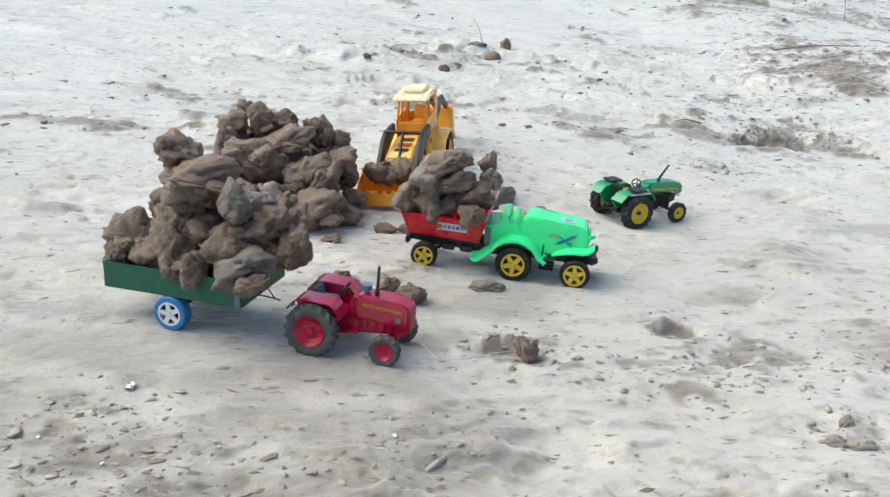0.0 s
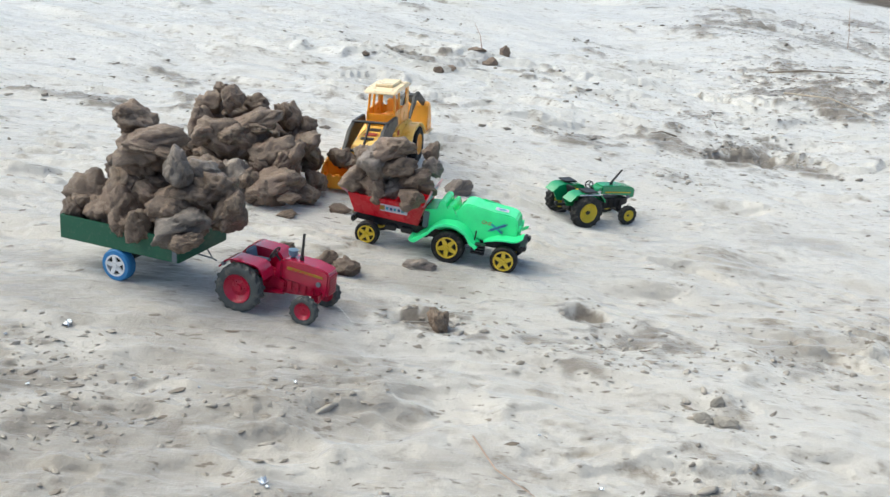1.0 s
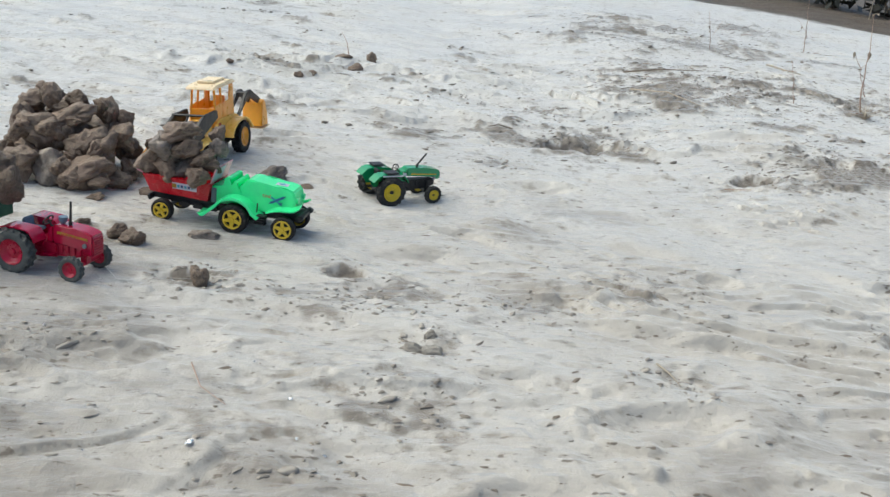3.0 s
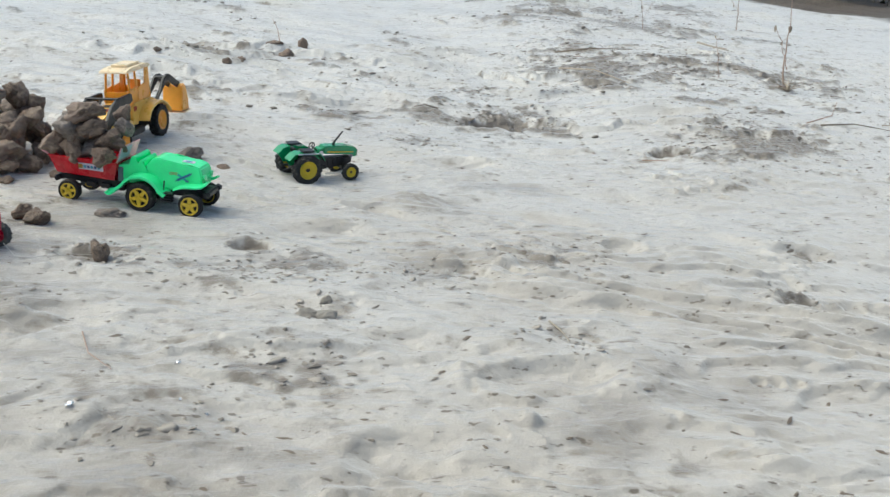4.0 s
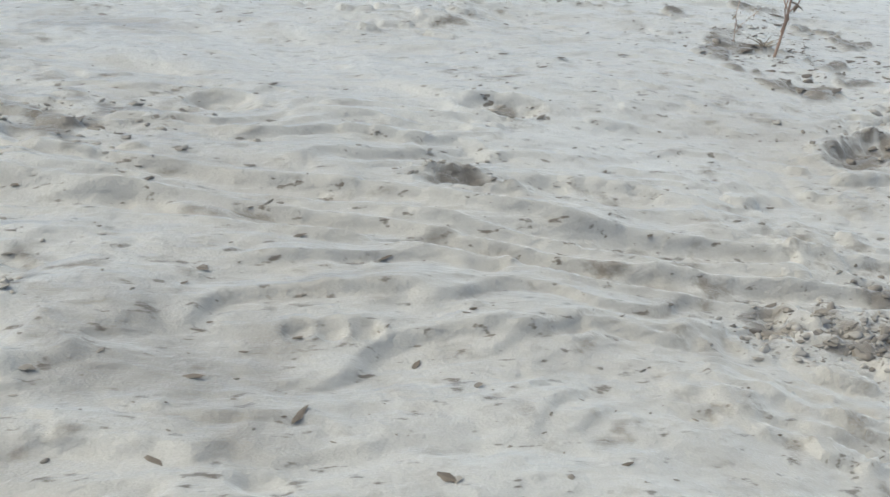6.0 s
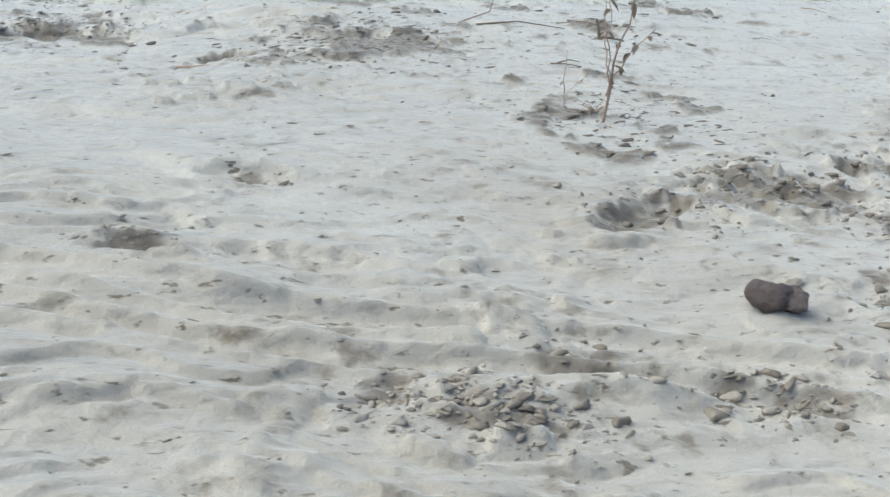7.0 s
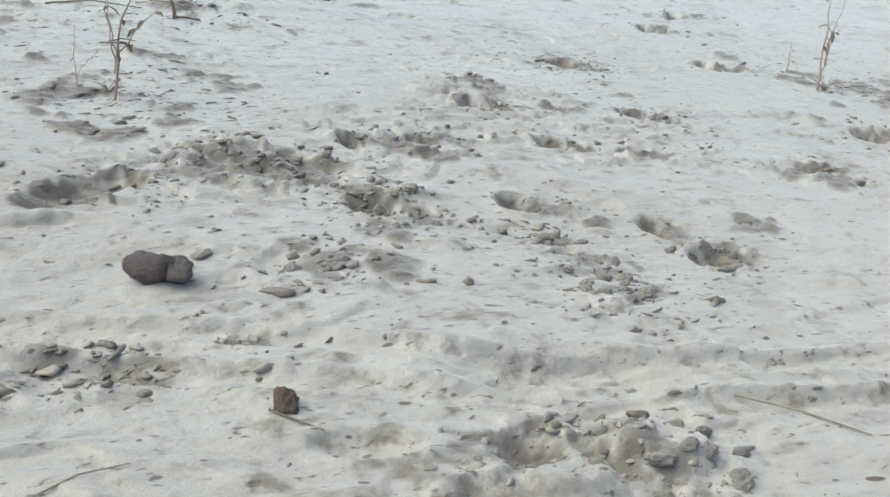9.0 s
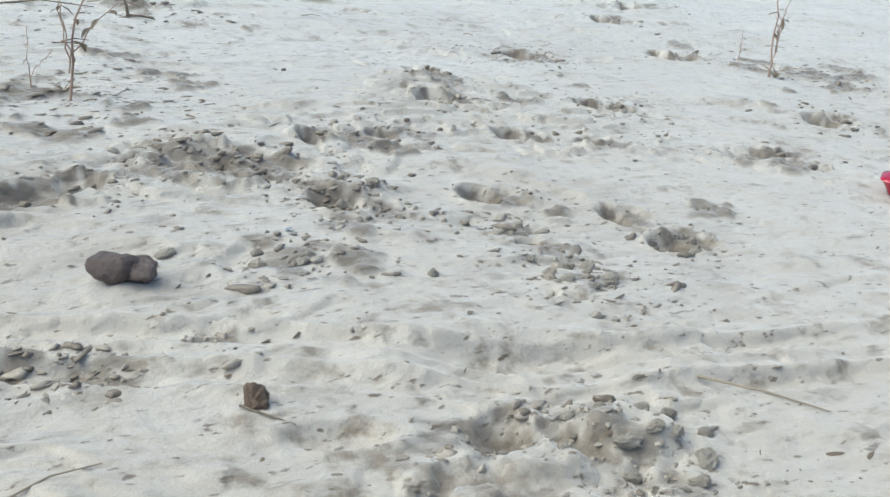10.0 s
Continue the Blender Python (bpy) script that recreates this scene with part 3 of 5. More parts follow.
def height(x, y):
    """The height of the finished sand surface."""
    i = int(np.clip(np.searchsorted(GRID_X, x) - 1, 0, len(GRID_X) - 2))
    j = int(np.clip(np.searchsorted(GRID_Y, y) - 1, 0, len(GRID_Y) - 2))
    u, v = (x - GRID_X[i]) / (GRID_X[i + 1] - GRID_X[i]), (y - GRID_Y[j]) / (GRID_Y[j + 1] - GRID_Y[j])
    a, b, c, d = GRID_Z[j, i], GRID_Z[j, i + 1], GRID_Z[j + 1, i], GRID_Z[j + 1, i + 1]
    return float((a * (1 - u) + b * u) * (1 - v) + (c * (1 - u) + d * u) * v)


def make_ground():
    gx, gy = np.meshgrid(GRID_X, GRID_Y)
    verts = np.stack([gx, gy, GRID_Z], -1).reshape(-1, 3)
    nx, ny = len(GRID_X), len(GRID_Y)
    i = np.arange(nx * ny).reshape(ny, nx)
    quads = np.stack([i[:-1, :-1], i[:-1, 1:], i[1:, 1:], i[1:, :-1]], -1).reshape(-1, 4)
    me = bpy.data.meshes.new("ground")
    me.vertices.add(len(verts))
    me.vertices.foreach_set("co", verts.ravel())
    me.loops.add(quads.size)
    me.loops.foreach_set("vertex_index", quads.ravel().astype(np.int32))
    me.polygons.add(len(quads))
    me.polygons.foreach_set("loop_start", np.arange(0, quads.size, 4, dtype=np.int32))
    me.polygons.foreach_set("use_smooth", np.ones(len(quads), bool))
    me.update(calc_edges=True)
    me.validate()
    me.attributes.new("damp", "FLOAT", "POINT").data.foreach_set("value", DAMP.ravel().astype(np.float32))
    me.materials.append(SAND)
    return tagged(new("ground", me), "pale dry river sand, rippled, scuffed and dented by prints", "ground", kind="structure")


make_ground()


def stand(x, y, heading, sink=0.0, lean=(0.0, 0.0), size=1.0):
    """The pose of a toy that stands on the ground there; lean: extra pitch and roll in degrees."""
    e = 0.05
    slope_x, slope_y = float(lie(x + e, y) - lie(x - e, y)) / (2 * e), float(lie(x, y + e) - lie(x, y - e)) / (2 * e)
    up = Vector((-slope_x, -slope_y, 1)).normalized()
    ahead = Vector((math.cos(radians(heading)), math.sin(radians(heading)), 0))
    ahead = (ahead - up * ahead.dot(up)).normalized()
    left = up.cross(ahead)
    turn = Matrix((ahead, left, up)).transposed().to_4x4()
    z = np.mean([height(x + a, y + b) for a in (-0.04, 0, 0.04) for b in (-0.03, 0, 0.03)])
    return Matrix.Translation((x, y, z - sink)) @ turn @ pose(0, 0, 0, lean[1], lean[0], 0) @ Matrix.Scale(size, 4)


# ---- wheels ----
def farm_wheel(parent, name, x, y, radius, width, tyre_mat, rim_mat, lugs=16):
    """A tractor wheel with slanting lugs and a dished rim. Its outer face points away from the middle of the toy."""
    side = 1 if y > 0 else -1
    w, r, c = width / 2, radius, (x, y, radius)
    seg = lugs * 10
    wall = [(0.58, 0.80), (0.72, 0.98), (0.82, 1.0), (0.895, 0.94)]
    tread = (0.86, 0.62, 0.32, 0.06)
    profile = [(q, -v, False) for q, v in wall] + [(0.915, -v, True) for v in tread] + [(0.915, v, True) for v in tread[::-1]] + [(q, v, False) for q, v in wall[::-1]]
    bm = bmesh.new()
    rings = []
    for k in range(seg):
        a = 2 * math.pi * k / seg
        ring = []
        for q, v, lugged in profile:
            turn = k / 10 + 0.45 * abs(v) + (0.5 if v > 0 else 0)
            q = q + (0.075 if lugged and turn % 1 < 0.44 else 0)
            ring.append(bm.verts.new((x + r * q * math.cos(a), y + w * v, radius + r * q * math.sin(a))))
        rings.append(ring)
    for k in range(seg):
        a, b = rings[k], rings[(k + 1) % seg]
        for i in range(len(profile)):
            n = (i + 1) % len(profile)
            bm.faces.new((a[i], b[i], b[n], a[n]))
    tyre = part(name, bm, tyre_mat, parent)
    s = side
    bm = lathe([(0.0005, s * w * 0.55), (r * 0.13, s * w * 0.55), (r * 0.15, s * w * 0.35), (r * 0.34, s * w * 0.25), (r * 0.42, s * w * 0.45), (r * 0.52, s * w * 0.6), (r * 0.585, s * w * 0.9), (r * 0.60, s * w * 0.8), (r * 0.60, -s * w * 0.8), (0.0005, -s * w * 0.7)], c, 32)
    for k in range(6):
        a = 2 * math.pi * k / 6
        rod((x + r * 0.25 * math.cos(a), y + s * w * 0.2, radius + r * 0.25 * math.sin(a)), (x + r * 0.25 * math.cos(a), y + s * w * 0.42, radius + r * 0.25 * math.sin(a)), r * 0.035, bm=bm, seg=6)
    part("rim", bm, rim_mat, tyre)
    if rim_mat is FARM_YELLOW:
        part("hub", rod((x, y + s * w * 0.3, radius), (x, y + s * w * 0.62, radius), r * 0.12, seg=14), BLACK, tyre, "black hub")
    return tyre


def spoke_wheel(parent, name, x, y, radius, width, tyre_mat, rim_mat, rim_share=0.68, turn=0.0):
    """A toy car wheel: a smooth ribbed tyre and a five-spoked rim."""
    side = 1 if y > 0 else -1
    w, r, c = width / 2, radius, (x, y, radius)
    q = rim_share
    bm = lathe([(r * q, -w), (r * 0.90, -w), (r * 0.97, -w * 0.8), (r, -w * 0.5), (r * 0.98, -w * 0.2), (r, 0), (r * 0.98, w * 0.2), (r, w * 0.5), (r * 0.97, w * 0.8), (r * 0.90, w), (r * q, w), (r * q, -w)], c, 36)
    tyre = part(name, bm, tyre_mat, parent)
    s = side
    bm = lathe([(r * q * 0.86, s * w * 0.5), (r * q * 0.86, s * w * 1.06), (r * q * 1.02, s * w * 1.06), (r * q * 1.02, -s * w * 0.9), (r * q * 0.86, -s * w * 0.9), (r * q * 0.86, s * w * 0.5)], c, 36)
    lathe([(0.0005, s * w * 1.1), (r * 0.13, s * w * 1.1), (r * 0.17, s * w * 0.7), (0.0005, s * w * 0.6)], c, 14, bm)
    for k in range(5):
        a = turn + 2 * math.pi * k / 5
        made = bmesh.ops.create_cube(bm, size=1.0)["verts"]
        for v in made:
            if v.co.x > 0:
                v.co.z *= 0.55
        m = Matrix.Translation(c) @ Matrix.Rotation(-a, 4, "Y") @ Matrix.Translation((r * q * 0.48, s * w * 0.86, 0))
        bmesh.ops.transform(bm, matrix=m @ Matrix.Diagonal((r * q * 0.94, w * 0.3, r * q * 0.52, 1)), verts=made)
    part("rim", bm, rim_mat, tyre)
    part("wheel_well", lathe([(0.0005, s * w * 0.35), (r * q * 0.86, s * w * 0.35), (r * q * 0.86, s * w * 0.2), (0.0005, s * w * 0.2)], c, 24), BLACK, tyre)
    return tyre


def lengthen(root, before, after):
    """Moves a toy's parts along its length by a table of places; wheels keep their shape."""
    for ob in root.children_recursive:
        co = np.empty(len(ob.data.vertices) * 3)
        ob.data.vertices.foreach_get("co", co)
        x = co[0::3]
        if "wheel" in ob.name and "steer" not in ob.name or ob.name.startswith("rim"):
            middle = (x.min() + x.max()) / 2
            co[0::3] = x + np.interp(middle, before, after) - middle
        else:
            co[0::3] = np.interp(x, before, after)
        ob.data.vertices.foreach_set("co", co)
        ob.data.update()


# ---- toy tractors ----
def toy_tractor(m, label, body, rim, tyre, engine, pad, exhaust_tip, extras):
    """A toy farm tractor, its nose to +x, the middle of its wheelbase over the origin."""
    root = thing("toy_tractor", m, label, "toy tractor", "toy vehicles")
    rear, front = -0.034, 0.034
    for s in (-1, 1):
        farm_wheel(root, "rear_wheel", rear, s * 0.0345, 0.0250, 0.015, tyre, rim)
        farm_wheel(root, "front_wheel", front, s * 0.027, 0.0148, 0.0095, tyre, rim, 14)
    part("rear_axle", rod((rear, -0.030, 0.0250), (rear, 0.030, 0.0250), 0.004), engine, root)
    bm = rod((front, -0.024, 0.0145), (front, 0.024, 0.0145), 0.0026)
    box((front, 0, 0.019), (0.008, 0.010, 0.012), bevel=0.001, bm=bm)
    part("front_axle", bm, engine, root)
    # gearbox and engine
    bm = prism([(-0.046, 0.018), (-0.046, 0.036), (-0.012, 0.036), (0.004, 0.032), (0.004, 0.018), (-0.02, 0.014)], -0.011, 0.011, 0.0015)
    part("gearbox", bm, engine, root)
    bm = prism([(0.000, 0.018), (0.000, 0.036), (0.043, 0.036), (0.043, 0.026), (0.028, 0.021)], -0.0080, 0.0080, 0.001)
    part("engine", bm, engine, root)
    for k in range(4):
        for s in (-1, 1):
            part("engine_rib", box((0.008 + k * 0.008, s * 0.0085, 0.029), (0.005, 0.002, 0.010), bevel=0.0006), engine, root)
    # bonnet
    top = extras.get("bonnet") or [(-0.002, 0.034), (-0.002, 0.0545), (0.004, 0.0565), (0.030, 0.0558), (0.046, 0.0535), (0.0500, 0.0505), (0.0500, 0.0265), (0.045, 0.0255), (0.044, 0.034)]
    part("bonnet", prism(top, -0.0108, 0.0108, 0.0018), body, root)
    bm = bmesh.new()
    for k in range(extras.get("bars", 7)):
        box((0.0506, 0, extras.get("bars_from", 0.0285) + k * 0.0030), (0.0012, 0.017, 0.0014), bm=bm)
    part("grille", bm, engine if engine is not RED else RED_RIM, root)
    for s in (-1, 1):
        part("headlight", rod((0.040, s * 0.0105, 0.0385), (0.040, s * 0.0126, 0.0385), 0.0026, seg=14), GREY, root)
        side = 0.0109
        low, high = extras["stripe_band"]
        stripe = prism([(0.004, low), (0.005, high), (0.043, high - 0.002), (0.044, low - 0.0015)], s * side, s * (side + 0.0005))
        part("side_stripe", stripe, extras["stripe"], root, "yellow printed stripe")
        for k in range(extras["marks"]):
            part("print_bar", box((0.012 + k * 0.005, s * 0.0116, 0.0472 - k * 0.0004), (0.0032, 0.0004, 0.0016)), DECAL_RED, root)
    # cowl, seat and steering
    part("cowl", prism([(-0.010, 0.034), (-0.008, 0.050), (-0.002, 0.0535), (-0.002, 0.034)], -0.0105, 0.0105, 0.0012), body, root)
    bm = rod((-0.008, 0, 0.048), (-0.015, 0, 0.0545), 0.0012, seg=8)
    ring = [(-0.0155 + 0.0035 * math.cos(a) * 0.6, 0.0085 * math.sin(a), 0.0555 + 0.0065 * math.cos(a) * 0.8) for a in [2 * math.pi * k / 20 for k in range(21)]]
    tube(ring, 0.0010, bm, 6)
    for k in range(3):
        a = 2 * math.pi * k / 3
        rod((-0.0155, 0, 0.0553), (-0.0155 + 0.0021 * math.cos(a), 0.0080 * math.sin(a), 0.0555 + 0.005 * math.cos(a)), 0.0007, bm=bm, seg=6)
    part("steering_wheel", bm, BLACK, root)
    bm = box((-0.032, 0, 0.0425), (0.018, 0.018, 0.004), (0, -4, 0), 0.0015)
    box((-0.0415, 0, 0.0485), (0.004, 0.018, 0.013), (0, -14, 0), 0.0015, bm)
    part("seat", bm, pad, root)
    # flat-topped mudguards over the rear wheels
    for s in (-1, 1):
        edge = [(0.0262, 0.0390), (0.0240, 0.0440), (0.0190, 0.0500), (0.0150, 0.0520), (-0.0120, 0.0525), (-0.0180, 0.0500), (-0.0255, 0.0410)]
        bm = bmesh.new()
        rows = []
        for x, z in edge:
            rows.append([bm.verts.new((rear + x * q, s * y, 0.0250 + (z - 0.0250) * q)) for q, y in ((0.95, 0.0130), (0.95, 0.0345), (1.0, 0.0350), (1.0, 0.0130))])
        for a, b in zip(rows, rows[1:]):
            for k in range(4):
                bm.faces.new((a[k], a[(k + 1) % 4], b[(k + 1) % 4], b[k]))
        bm.faces.new(rows[0][::-1])
        bm.faces.new(rows[-1])
        # the inner side plate
        prism([(rear + x * 0.96, 0.0250 + (z - 0.0250) * 0.96) for x, z in edge] + [(rear - 0.018, 0.028), (rear + 0.020, 0.028)], s * 0.0122, s * 0.0137, bm=bm)
        guard = part("mudguard", bm, body, root)
        if extras["pads"]:
            part("fender_trim", box((rear + 0.0015, s * 0.0352, 0.0508), (0.030, 0.0010, 0.0022), bevel=0.0003), WHITE, guard, "pale trim strip")
            part("fender_pad", box((rear + 0.0015, s * 0.027, 0.0552), (0.018, 0.020, 0.0022), bevel=0.0008), BLACK, guard, "black pad")
        else:
            part("rear_lamp", box((rear - 0.020, s * 0.034, 0.0455), (0.003, 0.006, 0.004), (0, -40, 0), 0.0006), GREY, guard)
    part("footplate", box((-0.004, 0, 0.0215), (0.014, 0.036, 0.002), bevel=0.0006), body if not extras["pads"] else BLACK, root)
    # exhaust, air cleaner, hitch
    bm = rod((0.016, -0.003, 0.052), (0.016, -0.003, 0.060), 0.0022, seg=12)
    rod((0.016, -0.003, 0.060), exhaust_tip, 0.0015, 0.0013, bm, 10)
    part("exhaust_pipe", bm, BLACK, root)
    if extras["cleaner"]:
        c = (0.005, -0.001, 0.0)
        bm = bmesh.new()
        rod((c[0], c[1], 0.053), (c[0], c[1], 0.0585), 0.0026, bm=bm, seg=14)
        rod((c[0], c[1], 0.0585), (c[0], c[1], 0.0640), 0.0044, 0.0052, bm, 18)
        part("air_cleaner", bm, BLUE_GREY, root, "blue-grey cup-shaped air cleaner")
    bm = box((-0.052, 0, 0.026), (0.016, 0.006, 0.003), bevel=0.0006)
    made = bmesh.ops.create_icosphere(bm, subdivisions=2, radius=0.0030)["verts"]
    bmesh.ops.translate(bm, vec=(-0.060, 0, 0.029), verts=made)
    part("hitch", bm, BLUE_GREY if extras["cleaner"] else BLACK, root)
    for side in (-1, 1):
        part("hitch_arm", tube([(-0.045, side * 0.010, 0.024), (-0.056, side * 0.009, 0.020), (-0.062, side * 0.008, 0.018)], 0.0012), engine, root)
    return root


red_tractor = toy_tractor(
    stand(-0.308, 0.628, -23, 0.001, size=1.11), "glossy crimson toy tractor with red rims, hitched to green trailer",
    RED, RED_RIM, RUBBER, RED_RIM, BLUE_GREY, (0.016, -0.003, 0.084), dict(stripe=DECAL_YELLOW, stripe_band=(0.0462, 0.0492), marks=5, pads=False, cleaner=True))
red_tractor.name = "red_toy_tractor"
lengthen(red_tractor, (-0.1, 0.1), (-0.099, 0.099))
green_tractor = toy_tractor(
    stand(0.178, 1.172, 22, 0.001, size=1.13), "dark green toy tractor with yellow rims and leaning black exhaust",
    FARM_GREEN, FARM_YELLOW, DUSTY_BLACK, BLACK, BLACK, (0.029, -0.003, 0.079), dict(stripe=FARM_YELLOW, stripe_band=(0.0455, 0.0475), marks=0, pads=True, cleaner=False, bars=4, bars_from=0.0380,
         bonnet=[(-0.002, 0.0430), (-0.002, 0.0550), (0.004, 0.0565), (0.030, 0.0556), (0.046, 0.0530), (0.0500, 0.0500), (0.0500, 0.0360), (0.0430, 0.0365), (0.0360, 0.0425)]))
green_tractor.name = "green_toy_tractor"
lengthen(green_tractor, (-0.1, 0.1), (-0.122, 0.122))
part("sticker", box((-0.006, -0.0112, 0.043), (0.006, 0.0008, 0.011), bevel=0.0002), WHITE, green_tractor, "white paper sticker")
part("seat_cushion", box((-0.031, 0.006, 0.0455), (0.010, 0.006, 0.004), bevel=0.001), FARM_YELLOW, green_tractor, "yellow cushion")


# ---- the home-made trailer ----
def toy_trailer(m):
    root = thing("toy_trailer", m, "dark green box trailer with blue wheels, heaped with mud lumps", "toy trailer", "toy vehicles")
    length, width, z0, z1 = 0.154, 0.094, 0.0375, 0.0655
    part("floor", box((0, 0, z0 + 0.0012), (length, width, 0.0024), bevel=0.0004), TRAILER_GREEN, root)
    for s in (-1, 1):
        part("side_board", box((0, s * (width / 2 + 0.001), (z0 + z1) / 2), (length + 0.004, 0.0022, z1 - z0), bevel=0.0006), TRAILER_GREEN, root)
        part("end_board", box((s * (length / 2 + 0.001), 0, (z0 + z1) / 2), (0.0022, width - 0.0004, z1 - z0), bevel=0.0006), TRAILER_GREEN, root)
        spoke_wheel(root, "trailer_wheel", -0.003, s * 0.044, 0.0190, 0.014, BLUE, WHITE, 0.66, 0.5)
    part("corner_tape", box((length / 2 - 0.003, -width / 2 - 0.0026, z0 + 0.010), (0.006, 0.0006, 0.018)), GREY, root, "strip of clear tape")
    bm = rod((-0.003, -0.038, 0.019), (-0.003, 0.038, 0.019), 0.0020)
    box((-0.003, 0, 0.030), (0.012, 0.044, 0.020), bevel=0.001, bm=bm)
    part("axle_block", bm, BLACK, root)
    bm = tube([(length / 2 - 0.002, 0.012, z0 + 0.001), (length / 2 + 0.014, 0, 0.032)], 0.0009)
    tube([(length / 2 - 0.002, -0.012, z0 + 0.001), (length / 2 + 0.014, 0, 0.032), (length / 2 + 0.020, 0, 0.030)], 0.0009, bm)
    part("drawbar", bm, GREY, root)
    return root


toy_trailer(stand(-0.474, 0.700, -25, 0.0, (-3.0, 0)))


# ---- the dumper truck ----
def toy_dumper(m):
    """Nose to +x, the driving axle over the origin."""
    root = thing("toy_dumper_truck", m, "toy dumper truck, neon green cab, red bed loaded with mud lumps", "toy truck", "toy vehicles")
    for s in (-1, 1):
        spoke_wheel(root, "rear_wheel", -0.100, s * 0.031, 0.0150, 0.011, BLACK_RUBBER, GOLD, 0.70, 0.2)
        spoke_wheel(root, "middle_wheel", 0.0, s * 0.0335, 0.0200, 0.014, BLACK_RUBBER, GOLD, 0.64, 0.9)
        spoke_wheel(root, "front_wheel", 0.068, s * 0.0320, 0.0165, 0.011, BLACK_RUBBER, GOLD, 0.72, 0.4)
    for x, z in ((-0.100, 0.015), (0.0, 0.020), (0.068, 0.0165)):
        part("axle", rod((x, -0.027, z), (x, 0.027, z), 0.0022), BLACK, root)
    bm = prism([(-0.120, 0.026), (-0.120, 0.033), (-0.030, 0.031), (-0.020, 0.034), (0.086, 0.034), (0.086, 0.024), (-0.010, 0.022), (-0.040, 0.021), (-0.080, 0.024)], -0.017, 0.017, 0.001)
    for k in range(3):
        box((-0.075 + 0.02 * k, -0.019, 0.024), (0.014, 0.006, 0.007), bevel=0.001, bm=bm)
    part("chassis", bm, BLACK, root)
    part("rear_bumper", box((-0.121, 0, 0.028), (0.005, 0.056, 0.008), bevel=0.0015), BLACK, root)
    part("bed_mount", box((-0.0325, 0, 0.044), (0.007, 0.050, 0.020), bevel=0.001), GREY, root, "grey bed mount")
    # tipping bed, wider at the rim
    bm = bmesh.new()
    def ring(x0, x1, w, z_back, z_front):
        return [bm.verts.new(p) for p in ((x0, -w, z_back), (x1, -w, z_front), (x1, w, z_front), (x0, w, z_back))]
    outer_low, outer_top = ring(-0.121, -0.041, 0.024, 0.036, 0.034), ring(-0.130, -0.035, 0.031, 0.0605, 0.0600)
    inner_top, inner_low = ring(-0.1275, -0.0375, 0.0285, 0.0607, 0.0602), ring(-0.119, -0.043, 0.0222, 0.039, 0.037)
    for a, b in ((outer_low, outer_top), (outer_top, inner_top), (inner_top, inner_low)):
        for k in range(4):
            bm.faces.new((a[k], a[(k + 1) % 4], b[(k + 1) % 4], b[k]))
    bm.faces.new(outer_low[::-1])
    bm.faces.new(inner_low)
    bed = part("tipping_bed", bm, BED_RED, root, "bright red tipping bed")
    part("tail_lip", prism([(-0.130, 0.0600), (-0.1395, 0.0640), (-0.1395, 0.0660), (-0.129, 0.0620)], -0.031, 0.031, 0.0004), PINK, bed, "pink tail lip")
    part("front_visor", prism([(-0.0360, 0.0580), (-0.0285, 0.0820), (-0.0297, 0.0824), (-0.0372, 0.0590)], -0.030, 0.030, 0.0004), PINK, bed, "pink visor with a torn white sticker")
    part("visor_sticker", prism([(-0.0336, 0.0640), (-0.0286, 0.0800), (-0.0281, 0.0799), (-0.0331, 0.0639)], -0.0295, 0.004), DECAL_WHITE, bed)
    part("bed_crossbar", tube([(-0.070, -0.0285, 0.060), (-0.067, -0.022, 0.067), (-0.060, -0.010, 0.070), (-0.056, 0.01, 0.070), (-0.060, 0.028, 0.060)], 0.0022), BED_RED, bed)
    # printed sticker on the side of the bed, its writing as bars
    tilt = math.degrees(math.atan2(0.031 - 0.024, 0.0245))
    for s in (-1, 1):
        y_side = s * 0.0284
        part("sticker", box((-0.072, y_side, 0.0495), (0.034, 0.0006, 0.0095), (-s * tilt, 0, 0), 0.0001), DECAL_WHITE, bed, "lilac sticker with unreadable print")
        part("sticker_spot", box((-0.086, y_side + s * 0.0004, 0.0495), (0.006, 0.0006, 0.0060), (-s * tilt, 0, 0)), DECAL_YELLOW, bed)
        for k in range(5):
            part("print_bar", box((-0.080 + k * 0.0048, y_side + s * 0.0004, 0.0495), (0.0032, 0.0006, 0.0036), (-s * tilt, 0, 0)), DECAL_DARK if k % 2 else DECAL_TEAL, bed)
    # green cab: bonnet, scuttle, seat and mudguards in one moulding
    bonnet = [(0.001, 0.034), (0.001, 0.0575), (0.0035, 0.0600), (0.0080, 0.0690), (0.0120, 0.0715), (0.0240, 0.0712), (0.0285, 0.0690), (0.0660, 0.0672), (0.0745, 0.0640), (0.0775, 0.0560), (0.0780, 0.0370), (0.0600, 0.0340), (0.0500, 0.0365), (0.0420, 0.0310)]
    bm = prism(bonnet, -0.0225, 0.0225, 0.0026)
    for v in bm.verts:
        if v.co.z > 0.048:
            v.co.y *= 1 - 6.0 * (v.co.z - 0.048)
        if v.co.x > 0.055:
            v.co.y *= 1 - 4.0 * (v.co.x - 0.055)
    cab = part("cab_body", bm, MINT, root, "neon green moulded bonnet and open cab")
